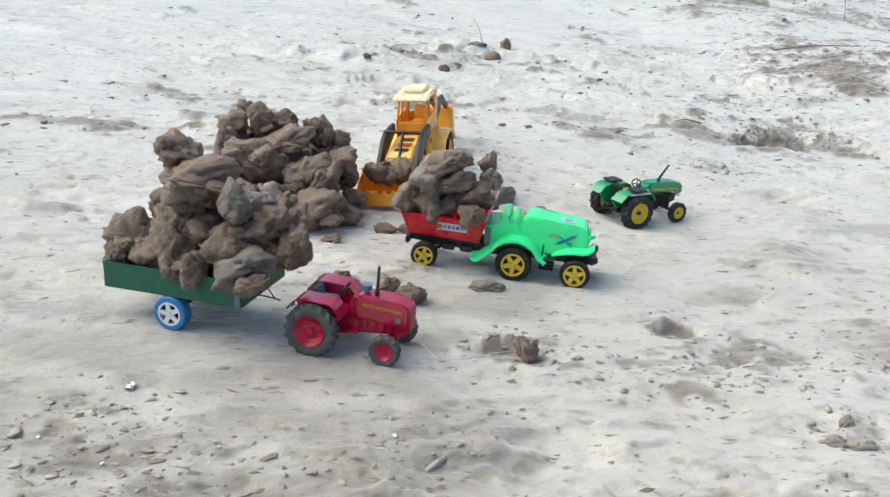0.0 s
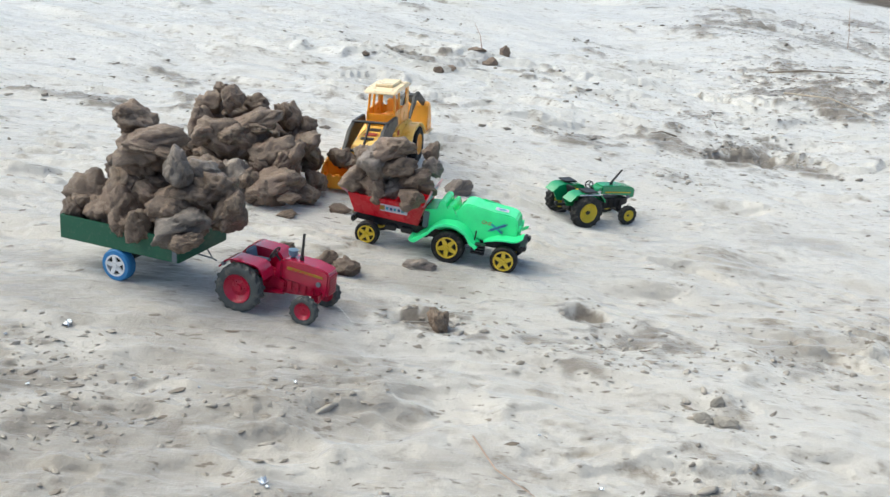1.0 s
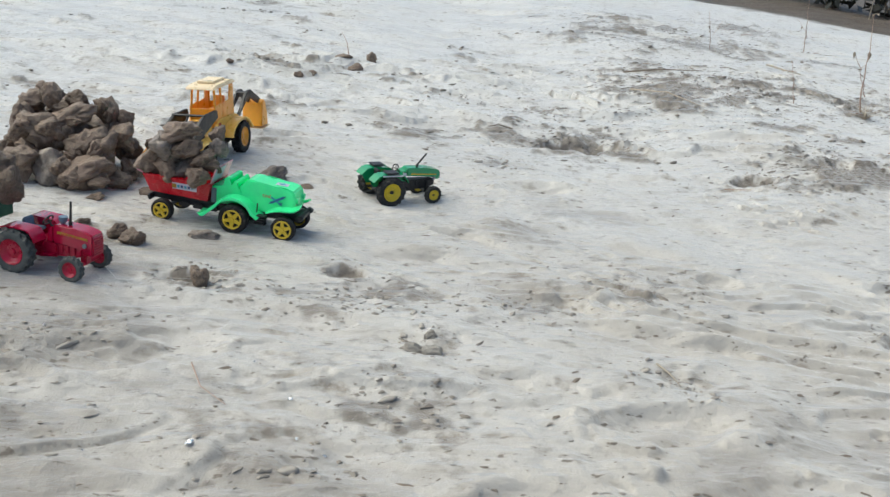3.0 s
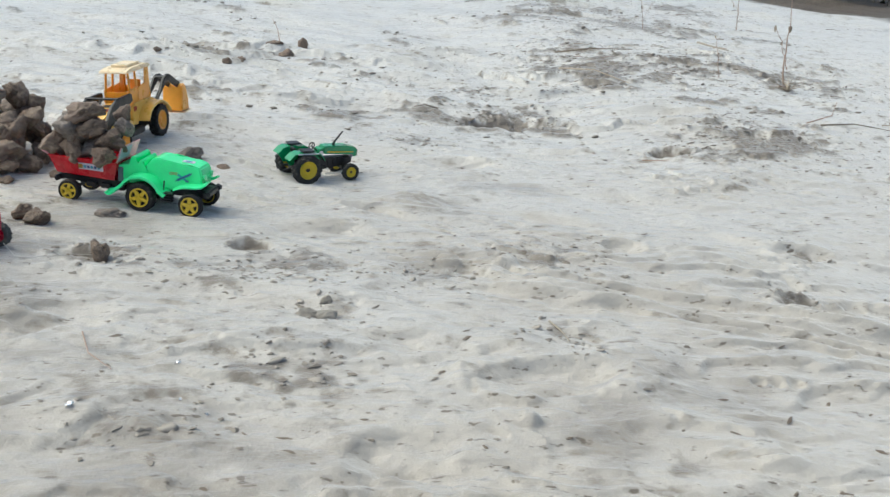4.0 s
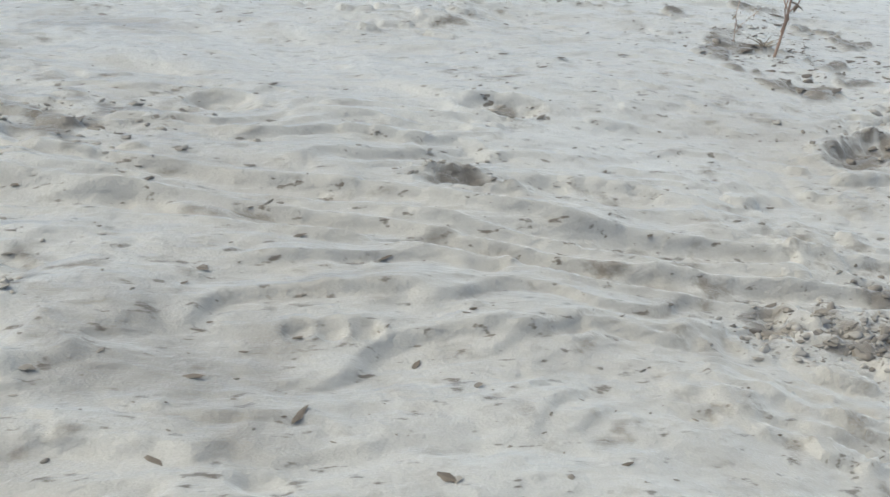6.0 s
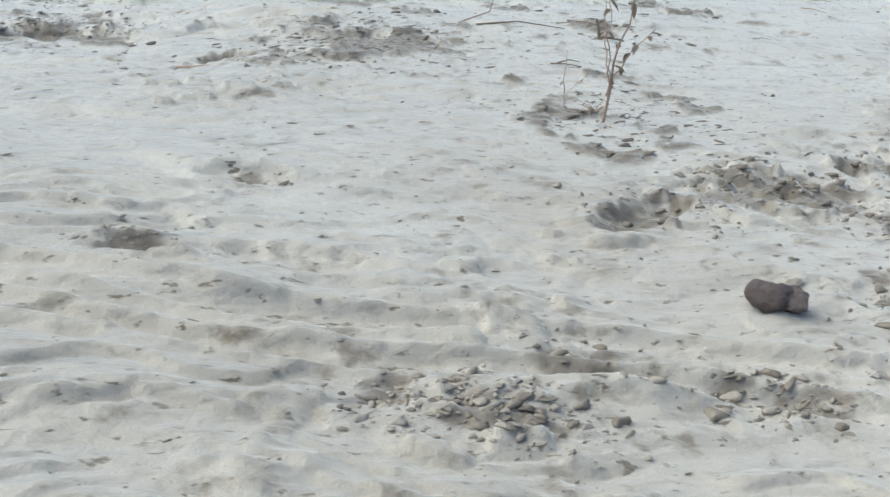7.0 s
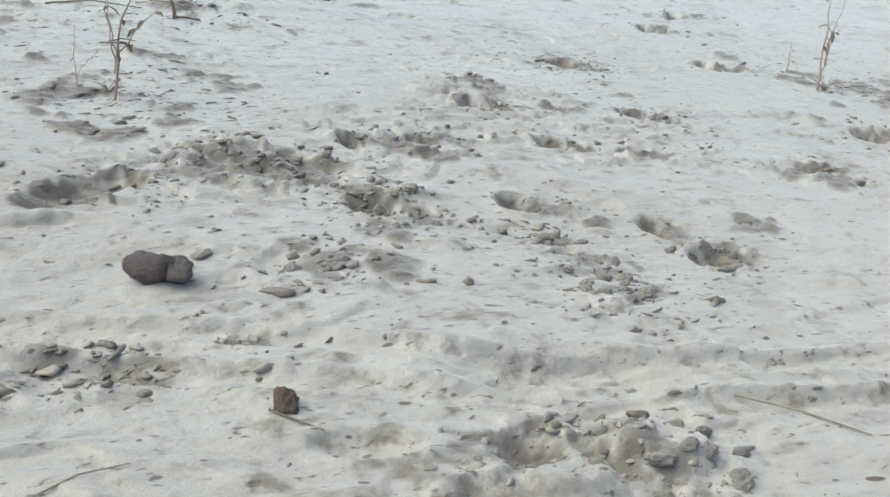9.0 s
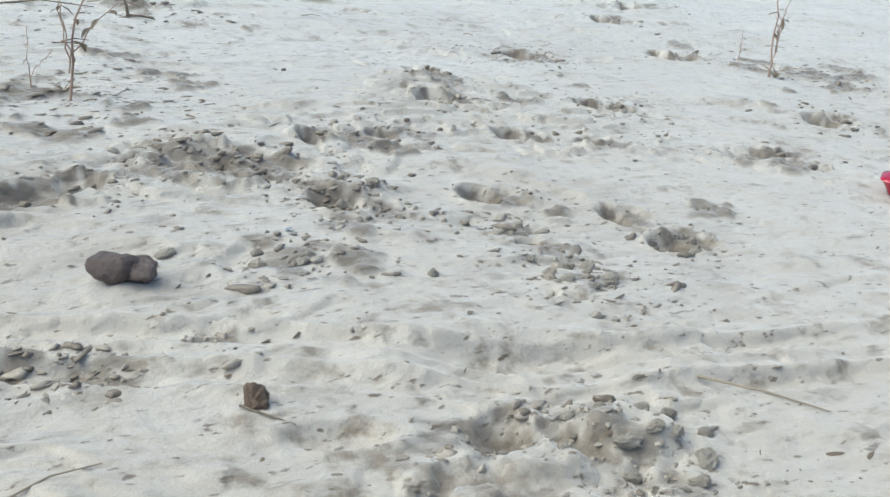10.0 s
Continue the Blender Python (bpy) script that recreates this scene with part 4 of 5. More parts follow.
    tub = [(-0.036, 0.034), (-0.036, 0.0565), (-0.0345, 0.0578), (-0.0205, 0.0580), (-0.0195, 0.0690), (-0.0150, 0.0712), (-0.0112, 0.0695), (-0.0105, 0.0605), (-0.0080, 0.0600), (-0.0070, 0.0660), (-0.0040, 0.0678), (-0.0015, 0.0655), (-0.0005, 0.0575), (0.0040, 0.0560), (0.0060, 0.034)]
    part("scuttle", prism(tub, -0.0232, 0.0232, 0.0014), MINT, cab)
    for s in (-1, 1):
        bm = bmesh.new()
        arc = [(-0.044, 0.0185), (-0.0395, 0.0185)] + [(0.0265 * math.cos(radians(a)) * 1.02, 0.0200 + 0.0262 * math.sin(radians(a))) for a in range(152, 10, -13)] + [(0.0300, 0.0270), (0.0330, 0.0245)]
        arc_top = [(x + 0.0030 * x / 0.035, z + 0.0040) for x, z in arc]
        rows = []
        for (x, z), (xt, zt) in zip(arc, arc_top):
            rows.append([bm.verts.new((x, s * 0.019, z)), bm.verts.new((x, s * 0.0420, z)), bm.verts.new((xt, s * 0.0415, zt - 0.0008)), bm.verts.new((xt, s * 0.019, zt + 0.0006))])
        for a, b in zip(rows, rows[1:]):
            for k in range(4):
                bm.faces.new((a[k], a[(k + 1) % 4], b[(k + 1) % 4], b[k]))
        bm.faces.new(rows[0][::-1])
        bm.faces.new(rows[-1])
        part("mudguard", bm, MINT, cab)
        bm = bmesh.new()
        rows = []
        # a low wing that juts out over the front wheel and turns up at its end
        for x, z, out in ((0.0400, 0.0315, 0.026), (0.0460, 0.0350, 0.030), (0.0540, 0.0385, 0.034), (0.0640, 0.0405, 0.035), (0.0740, 0.0405, 0.034), (0.0810, 0.0415, 0.031), (0.0860, 0.0450, 0.027)):
            rows.append([bm.verts.new((x, s * y, z + dz)) for y, dz in ((0.016, 0.0), (out, -0.0012), (out, 0.0010), (0.016, 0.0040))])
        for a, b in zip(rows, rows[1:]):
            for k in range(4):
                bm.faces.new((a[k], a[(k + 1) % 4], b[(k + 1) % 4], b[k]))
        bm.faces.new(rows[0][::-1])
        bm.faces.new(rows[-1])
        part("front_wing", bm, MINT, cab)
        for k in range(4):
            part("step", box((0.036, s * 0.034, 0.0300 - k * 0.0035), (0.016, 0.010, 0.0018), bevel=0.0004), BLACK, root)
        part("lever", rod((0.030, s * 0.031, 0.033), (0.0305, s * 0.031, 0.045), 0.0009, seg=6), BLACK, root)
        part("headlight", rod((0.0765, s * 0.0130, 0.0520), (0.0805, s * 0.0130, 0.0520), 0.0040, seg=14), MINT, cab)
        # bonnet print: a crossed emblem as plain shapes
        part("emblem", box((0.054, s * 0.0226, 0.0510), (0.020, 0.0005, 0.0034), (0, -30, 0)), DECAL_TEAL, cab, "teal and dark printed emblem")
        part("emblem_bar", box((0.054, s * 0.0229, 0.0510), (0.025, 0.0005, 0.0011), (0, -30, 0)), DECAL_DARK, cab)
        part("emblem_bar", box((0.053, s * 0.0228, 0.0495), (0.017, 0.0005, 0.0022), (0, 32, 0)), DECAL_TEAL, cab)
    for text, x, z, size, mat in (("ONE", 0.0340, 0.0525, 0.0056, DECAL_RED), ("10", 0.0555, 0.0448, 0.0056, DECAL_DARK)):
        curve = bpy.data.curves.new("writing", "FONT")
        curve.body, curve.size, curve.extrude = text, size, 0.0001
        temp = bpy.data.objects.new("writing", curve)
        me = bpy.data.meshes.new_from_object(temp)
        bpy.data.objects.remove(temp)
        me.transform(pose(x, -0.0232, z, 90, 0, 0))
        me.materials.append(mat)
        new("lettering", me).parent = cab
    part("bonnet_sticker", box((0.054, -0.004, 0.0681), (0.016, 0.011, 0.0005), (0, 2.7, 4)), DECAL_WHITE, cab)
    part("bonnet_print", box((0.054, -0.004, 0.0685), (0.008, 0.006, 0.0004), (0, 2.7, 30)), DECAL_TEAL, cab)
    bm = box((0.0855, 0, 0.0310), (0.007, 0.056, 0.008), bevel=0.002)
    for s in (-1, 1):
        box((0.0890, s * 0.020, 0.0315), (0.004, 0.010, 0.006), bevel=0.001, bm=bm)
    part("front_bumper", bm, BLACK, root)
    bm = bmesh.new()
    for k in range(6):
        box((0.0786, -0.009 + 0.0036 * k, 0.0470), (0.0012, 0.0016, 0.013), bm=bm)
    part("radiator_grille", bm, MINT, cab)
    return root


toy_dumper(stand(-0.096, 0.863, -17, 0.0015, size=1.13))


# ---- the backhoe loader ----
def toy_loader(m):
    """Nose and front bucket to +x; the middle of its wheelbase over the origin."""
    root = thing("toy_backhoe_loader", m, "orange-yellow toy backhoe loader with black arms and loaded bucket", "toy loader", "toy vehicles")
    for s in (-1, 1):
        farm_wheel(root, "rear_wheel", -0.042, s * 0.033, 0.0265, 0.016, BLACK_RUBBER, ORANGE, 15)
        farm_wheel(root, "front_wheel", 0.042, s * 0.032, 0.0205, 0.014, BLACK_RUBBER, ORANGE, 14)
    part("rear_axle", rod((-0.042, -0.028, 0.0265), (-0.042, 0.028, 0.0265), 0.0035), BLACK, root)
    part("front_axle", rod((0.042, -0.028, 0.0205), (0.042, 0.028, 0.0205), 0.0030), BLACK, root)
    bm = prism([(-0.070, 0.024), (-0.070, 0.040), (0.066, 0.040), (0.066, 0.022), (0.020, 0.014), (-0.015, 0.014)], -0.018, 0.018, 0.0015)
    box((0.0, -0.024, 0.022), (0.034, 0.012, 0.010), bevel=0.0015, bm=bm)
    box((0.0, 0.024, 0.022), (0.034, 0.012, 0.010), bevel=0.0015, bm=bm)
    part("chassis", bm, BLACK, root)
    part("bonnet", prism([(0.004, 0.038), (0.004, 0.066), (0.020, 0.066), (0.054, 0.059), (0.060, 0.054), (0.060, 0.036)], -0.0165, 0.0165, 0.002), YELLOW, root, "yellow bonnet")
    for k in range(3):
        part("bonnet_print", box((0.022 + 0.011 * k, 0, 0.0662 - 0.0022 * k), (0.006, 0.018, 0.0006), (0, 13, 0)), DECAL_RED if k == 1 else BLACK, root)
    for s in (-1, 1):
        # front wings and rear mudguards
        wing = [(0.018, 0.034), (0.022, 0.046), (0.058, 0.047), (0.066, 0.040), (0.066, 0.037), (0.056, 0.043), (0.028, 0.0425), (0.023, 0.034)]
        part("front_wing", prism(wing, s * 0.016, s * 0.036, 0.001), YELLOW, root)
        arc = [(-0.042 + 0.0300 * math.cos(radians(a)), 0.0265 + 0.0300 * math.sin(radians(a))) for a in range(15, 166, 15)]
        top = [(-0.042 + 0.0325 * math.cos(radians(a)), 0.0265 + 0.0325 * math.sin(radians(a))) for a in range(165, 14, -15)]
        part("rear_mudguard", prism(arc + top, s * 0.018, s * 0.041, 0.0006), YELLOW, root)
        part("side_panel", prism([(-0.062, 0.038), (-0.062, 0.056), (-0.046, 0.063), (-0.006, 0.064), (0.004, 0.056), (0.004, 0.032), (-0.010, 0.030), (-0.016, 0.046)], s * 0.0185, s * 0.0235, 0.0008), YELLOW, root)
        part("side_print", box((-0.004, s * 0.0240, 0.056), (0.008, 0.0006, 0.007)), DECAL_RED, root)
        # the loader arm, bent over the front wing
        arm = [(0.004, 0.070), (0.006, 0.082), (0.034, 0.082), (0.050, 0.074), (0.082, 0.043), (0.090, 0.030), (0.084, 0.028), (0.070, 0.036), (0.046, 0.052), (0.026, 0.060)]
        part("loader_arm", prism(arm, s * 0.0210, s * 0.0265, 0.001), BLACK, root)
        part("lift_ram", rod((0.030, s * 0.0195, 0.048), (0.072, s * 0.0195, 0.040), 0.0018), BLACK, root)
    part("arm_crossbar", rod((0.034, -0.026, 0.081), (0.034, 0.026, 0.081), 0.0020), BLACK, root)
    part("arm_crossbar", rod((0.066, -0.026, 0.050), (0.066, 0.026, 0.050), 0.0020), BLACK, root)
    part("tilt_ram", rod((0.036, 0, 0.080), (0.084, 0, 0.032), 0.0016), BLACK, root)
    # cab with open windows
    cab = part("cab_floor", box((-0.024, 0, 0.060), (0.052, 0.042, 0.016), bevel=0.002), ORANGE, root, "orange cab with open windows")
    for x, lean in ((0.000, 0.003), (-0.022, 0.0), (-0.048, -0.002)):
        for s in (-1, 1):
            bm = bmesh.new()
            tube([(x + 0.002, s * 0.0205, 0.066), (x + 0.002 - lean, s * 0.0190, 0.090), (x - lean, s * 0.0175, 0.113)], 0.0018, bm, 6)
            part("cab_pillar", bm, ORANGE, cab)
    for s in (-1, 1):
        part("door_panel", prism([(-0.020, 0.062), (-0.020, 0.088), (0.002, 0.085), (0.003, 0.062)], s * 0.0195, s * 0.0212, 0.0004), ORANGE, cab)
        part("rear_side_panel", prism([(-0.048, 0.062), (-0.048, 0.112), (-0.038, 0.112), (-0.036, 0.088), (-0.022, 0.086), (-0.022, 0.062)], s * 0.0195, s * 0.0212, 0.0004), ORANGE, cab)
    part("rear_panel", box((-0.049, 0, 0.072), (0.0018, 0.040, 0.018), bevel=0.0004), ORANGE, cab)
    part("dashboard", box((0.000, 0, 0.072), (0.004, 0.040, 0.020), bevel=0.001), ORANGE, cab)
    bm = box((-0.032, 0, 0.072), (0.016, 0.018, 0.006), bevel=0.0015)
    box((-0.040, 0, 0.082), (0.005, 0.018, 0.020), (0, -8, 0), 0.0015, bm)
    part("driver_seat", bm, ORANGE, cab)
    roof = part("roof", prism([(-0.054, 0.1115), (-0.052, 0.1160), (-0.040, 0.1185), (-0.006, 0.1180), (0.007, 0.1150), (0.009, 0.1115)], -0.0235, 0.0235, 0.0016), CREAM, cab, "pale cream-orange roof")
    part("roof_hatch", box((-0.024, 0, 0.1200), (0.030, 0.028, 0.004), bevel=0.0015), CREAM, roof)
    # front bucket: a scoop with teeth
    bucket = prism([(0.083, 0.006), (0.084, 0.034), (0.086, 0.034), (0.0875, 0.010), (0.098, 0.0035), (0.121, 0.0045), (0.121, 0.0025), (0.098, 0.0008)], -0.043, 0.043)
    for s in (-1, 1):
        prism([(0.083, 0.006), (0.084, 0.034), (0.100, 0.028), (0.120, 0.0060), (0.121, 0.0025), (0.098, 0.0008)], s * 0.041, s * 0.043, bm=bucket)
    prism([(0.1195, 0.0020), (0.1180, 0.0180), (0.1196, 0.0180), (0.1215, 0.0030)], -0.043, 0.043, bm=bucket)
    bmesh.ops.translate(bucket, vec=(0, 0, 0.009), verts=bucket.verts)
    scoop = part("front_bucket", bucket, ORANGE, root, "orange scoop with a toothed lip")
    for k in range(8):
        part("tooth", box((0.1190, -0.0375 + k * 0.0107, 0.0280), (0.0020, 0.0055, 0.0050), bevel=0.0004), ORANGE, scoop)
    # backhoe
    for s in (-1, 1):
        part("boom", prism([(-0.066, 0.034), (-0.074, 0.034), (-0.090, 0.078), (-0.096, 0.084), (-0.100, 0.078), (-0.096, 0.074)], s * 0.006, s * 0.0105, 0.0008), BLACK, root)
        part("dipper", prism([(-0.092, 0.078), (-0.098, 0.083), (-0.124, 0.060), (-0.120, 0.050)], s * 0.0065, s * 0.0100, 0.0006), BLACK, root)
    part("swing_post", box((-0.071, 0, 0.038), (0.008, 0.026, 0.030), bevel=0.0015), BLACK, root)
    part("boom_link", rod((-0.095, -0.0105, 0.079), (-0.095, 0.0105, 0.079), 0.0026), BLACK, root)
    part("backhoe_bucket", prism([(-0.104, 0.014), (-0.112, 0.056), (-0.120, 0.060), (-0.126, 0.056), (-0.133, 0.034), (-0.134, 0.012)], -0.018, 0.018, 0.0015), ORANGE, root, "orange digging bucket")
    part("bucket_plate", box((-0.119, 0, 0.0110), (0.034, 0.042, 0.0022), (0, 4, 0), 0.0005), CREAM, root)
    return root


loader = toy_loader(stand(-0.182, 1.254, -108, 0.001, (0, 2), 1.2))
lengthen(loader, (-0.134, -0.119, -0.104, -0.095, -0.071, -0.054, -0.042, -0.024, 0.009, 0.042, 0.060, 0.083, 0.121), (-0.228, -0.212, -0.196, -0.160, -0.096, -0.072, -0.062, -0.026, 0.015, 0.070, 0.090, 0.112, 0.152))

# ---- a red tub on the far sand ----
def toy_tub(m):
    root = thing("toy_tub", m, "glossy crimson plastic toy tub with domed lid on sand", "toy tub")
    rings = [(0.019, 0.016, 0.003), (0.024, 0.019, 0.006), (0.035, 0.027, 0.026), (0.041, 0.030, 0.0315), (0.0395, 0.0290, 0.0335), (0.030, 0.022, 0.0365), (0.016, 0.012, 0.0380)]
    bm = bmesh.new()
    loops = []
    for a, b, z in rings:
        loop = []
        for k in range(32):
            c, s = math.cos(k * math.pi / 16), math.sin(k * math.pi / 16)
            loop.append(bm.verts.new((a * math.copysign(abs(c) ** 0.45, c), b * math.copysign(abs(s) ** 0.45, s), z)))
        loops.append(loop)
    for low, top in zip(loops, loops[1:]):
        for k in range(32):
            bm.faces.new((low[k], low[(k + 1) % 32], top[(k + 1) % 32], top[k]))
    bm.faces.new(loops[0][::-1])
    bm.faces.new(loops[-1])
    part("tub_body", bm, RED, root)
    part("foot", box((0, 0, 0.001), (0.040, 0.032, 0.010), bevel=0.0015), BLACK, root, "black plastic foot")


toy_tub(stand(2.606, 0.466, -58, 0.0, (-4, 6), 0.93))


# ---- lumps of dried mud ----
def lump_mesh(name, seed, stretch, rough=1.0):
    """A broken lump with blunt facets, scooped hollows and torn layers, about 1 across."""
    bm = bmesh.new()
    bmesh.ops.create_icosphere(bm, subdivisions=4, radius=0.5)
    off = Vector((seed * 3.7, seed * 1.3, seed * 2.1))
    rnd = random.Random(seed)

    def any_way():
        return Vector((rnd.gauss(0, 1), rnd.gauss(0, 1), rnd.gauss(0, 1))).normalized()

    facets = [(any_way(), 0.44 + rough * rnd.uniform(-0.10, 0.10)) for _ in range(15)]
    scoops = [(any_way(), rnd.uniform(0.28, 0.5), rnd.uniform(0.12, 0.26)) for _ in range(4)]
    grain_way = any_way()
    for v in bm.verts:
        d = v.co.normalized()
        d2 = (d + 0.16 * noise.noise_vector(d * 2.0 + off)).normalized()
        r = sum((max(d2.dot(n), 0.02) / h) ** 9 for n, h in facets) ** (-1 / 9)
        r = min(r, 0.72)
        for way, reach, deep in scoops:
            r *= 1 - rough * deep * math.exp(-(d2.angle(way) / reach) ** 2)
        layer = d2.dot(grain_way) * 3.2 + 0.9 * noise.noise(d * 1.8 - off)
        layer = layer - math.floor(layer)
        knob = noise.noise(d * 2.3 + off * 1.7)
        crease = max(0.0, 0.15 - abs(noise.noise(d * 1.9 + off * 0.6))) / 0.15 + 0.6 * max(0.0, 0.13 - abs(noise.noise(d * 3.6 - off * 1.3))) / 0.13
        pit = max(0.0, noise.noise(d * 4.4 - off) - 0.22)
        r *= 1 + rough * (0.10 * (min(1.0, layer / 0.2) - layer) + 0.20 * knob + 0.10 * noise.noise(d * 4.6 + off) + 0.045 * noise.fractal(d * 8 + off, 0.8, 2.1, 4) - 0.11 * crease - 0.45 * pit)
        v.co = Vector((d.x * stretch[0], d.y * stretch[1], d.z * stretch[2])) * r
    lo = Vector([min(v.co[k] for v in bm.verts) for k in range(3)])
    hi = Vector([max(v.co[k] for v in bm.verts) for k in range(3)])
    for v in bm.verts:
        v.co = Vector([(v.co[k] - (lo[k] + hi[k]) / 2) / (hi[k] - lo[k]) for k in range(3)])
    me = bpy.data.meshes.new(name)
    bm.to_mesh(me)
    bm.free()
    me.polygons.foreach_set("use_smooth", [True] * len(me.polygons))
    return me


LUMPS = [lump_mesh("mud_lump", k + 1, (1, 0.85 + 0.1 * (k % 3), 0.75 + 0.12 * (k % 4))) for k in range(14)]
GREY_LUMPS = []
for source in LUMPS[:5]:
    GREY_LUMPS.append(source.copy())
for source in LUMPS:
    source.materials.append(CLOD)
for source in GREY_LUMPS:
    source.materials.append(CLOD_GREY)
WET_LUMPS = [lump_mesh("mud_lump", 31 + k, (1, 0.9, 0.8), 0.45) for k in range(2)]
for source in WET_LUMPS:
    source.materials.append(CLOD_WET)
PALE_LUMPS = [source.copy() for source in LUMPS[9:12]]
for source in PALE_LUMPS:
    source.materials.clear()
    source.materials.append(CLOD_PALE)
lump_turn = random.Random(5)


def lump(x, y, z, wide, tall, label, group, grey=False, deep=None, kind=None, turn=None, wet=False, pale=False):
    pool = PALE_LUMPS if pale else WET_LUMPS if wet else GREY_LUMPS if grey else LUMPS
    ob = new("mud_lump", pool[kind if kind is not None else lump_turn.randrange(len(pool))])
    deep = deep or (wide + tall) / 2
    turn = turn or (lump_turn.uniform(-22, 22), lump_turn.uniform(-22, 22), lump_turn.uniform(-35, 35))
    ob.matrix_world = pose(x, y, z, *turn) @ Matrix.Diagonal((wide * 1.04, deep * 1.05, tall * 1.04, 1))
    return tagged(ob, label, "mud lump", group)


def wedge(rows, seed):
    """Smaller lumps that sit in front of the larger ones of a heap."""
    dice = random.Random(seed)
    out = []
    for x, y, z, wide, tall in rows:
        if max(wide, tall) > 0.050:
            for _ in range(2):
                size = dice.uniform(0.42, 0.62)
                out.append((x + dice.uniform(-0.34, 0.34) * wide, y - 0.30 * (wide + tall) / 2, z + dice.uniform(-0.30, 0.26) * tall, wide * size, tall * size * dice.uniform(0.8, 1.1)))
    return out


PILE_HIGH = [
    (-0.453, 1.150, 0.274, 0.046, 0.038), (-0.412, 1.124, 0.289, 0.041, 0.042), (-0.434, 1.163, 0.290, 0.028, 0.027), (-0.377, 1.150, 0.271, 0.042, 0.037),
    (-0.464, 1.111, 0.257, 0.045, 0.042), (-0.448, 1.150, 0.253, 0.037, 0.024), (-0.377, 1.098, 0.261, 0.085, 0.037), (-0.324, 1.137, 0.249, 0.037, 0.067),
    (-0.320, 1.124, 0.218, 0.042, 0.058), (-0.428, 1.084, 0.240, 0.081, 0.065), (-0.394, 1.071, 0.226, 0.045, 0.046), (-0.351, 1.058, 0.221, 0.067, 0.060),
]
PILE_LOW = [
    (-0.326, 1.058, 0.203, 0.054, 0.084), (-0.399, 1.019, 0.190, 0.061, 0.077), (-0.456, 1.019, 0.204, 0.069, 0.054), (-0.340, 0.999, 0.183, 0.082, 0.059),
    (-0.373, 0.999, 0.175, 0.043, 0.045), (-0.300, 1.019, 0.167, 0.044, 0.041), (-0.296, 1.124, 0.190, 0.036, 0.039), (-0.290, 1.070, 0.170, 0.037, 0.043),
    (-0.470, 1.098, 0.209, 0.054, 0.047), (-0.297, 1.090, 0.222, 0.050, 0.050), (-0.304, 1.130, 0.240, 0.040, 0.036),
]
PILE_BACK = [
    (-0.435, 1.17, 0.215, 0.085, 0.070), (-0.375, 1.17, 0.205, 0.085, 0.070), (-0.325, 1.17, 0.185, 0.060, 0.050), (-0.395, 1.12, 0.225, 0.080, 0.060),
    (-0.355, 1.10, 0.195, 0.080, 0.060), (-0.430, 1.09, 0.200, 0.080, 0.060), (-0.410, 1.18, 0.255, 0.060, 0.045), (-0.380, 1.22, 0.190, 0.060, 0.045),
    (-0.480, 1.12, 0.195, 0.070, 0.055),
]
for k, row in enumerate(PILE_HIGH + PILE_LOW + PILE_BACK + wedge(PILE_HIGH + PILE_LOW, 3)):
    lump(*row, "rough brown lump of dried mud in a heap on the sand", "heap of mud lumps", k == 13)

TRAILER_LOAD = [
    (-0.478, 0.752, 0.362, 0.056, 0.048), (-0.456, 0.708, 0.350, 0.090, 0.034), (-0.493, 0.725, 0.317, 0.037, 0.028), (-0.469, 0.704, 0.323, 0.040, 0.038),
    (-0.444, 0.702, 0.327, 0.027, 0.028), (-0.421, 0.663, 0.330, 0.032, 0.050), (-0.398, 0.690, 0.318, 0.047, 0.035), (-0.384, 0.674, 0.306, 0.050, 0.041),
    (-0.531, 0.726, 0.278, 0.060, 0.064), (-0.491, 0.705, 0.296, 0.040, 0.056), (-0.489, 0.685, 0.276, 0.047, 0.056), (-0.454, 0.697, 0.305, 0.040, 0.021),
    (-0.431, 0.668, 0.299, 0.052, 0.027), (-0.432, 0.649, 0.289, 0.055, 0.034), (-0.467, 0.652, 0.272, 0.033, 0.034), (-0.414, 0.627, 0.275, 0.067, 0.040),
    (-0.368, 0.657, 0.285, 0.039, 0.055), (-0.373, 0.678, 0.298, 0.040, 0.041), (-0.402, 0.664, 0.300, 0.039, 0.027),
]
TRAILER_LOAD_LOW = [
    (-0.478, 0.698, 0.285, 0.060, 0.050), (-0.452, 0.690, 0.292, 0.050, 0.040), (-0.470, 0.735, 0.335, 0.060, 0.040),
    (-0.505, 0.721, 0.268, 0.060, 0.045), (-0.462, 0.695, 0.262, 0.065, 0.045), (-0.419, 0.681, 0.257, 0.055, 0.045), (-0.493, 0.748, 0.271, 0.050, 0.045),
    (-0.447, 0.727, 0.267, 0.060, 0.045), (-0.407, 0.708, 0.262, 0.050, 0.045), (-0.481, 0.726, 0.301, 0.060, 0.040), (-0.436, 0.705, 0.295, 0.060, 0.040),
    (-0.461, 0.722, 0.323, 0.050, 0.035), (-0.511, 0.696, 0.270, 0.050, 0.035), (-0.473, 0.673, 0.265, 0.050, 0.030), (-0.439, 0.674, 0.278, 0.050, 0.030),
]
for k, row in enumerate(TRAILER_LOAD + TRAILER_LOAD_LOW + wedge(TRAILER_LOAD, 8)):
    lump(*row, "brown lump of dried mud piled on the green trailer", "mud lumps on the trailer", k in (5, 6, 15, 34))

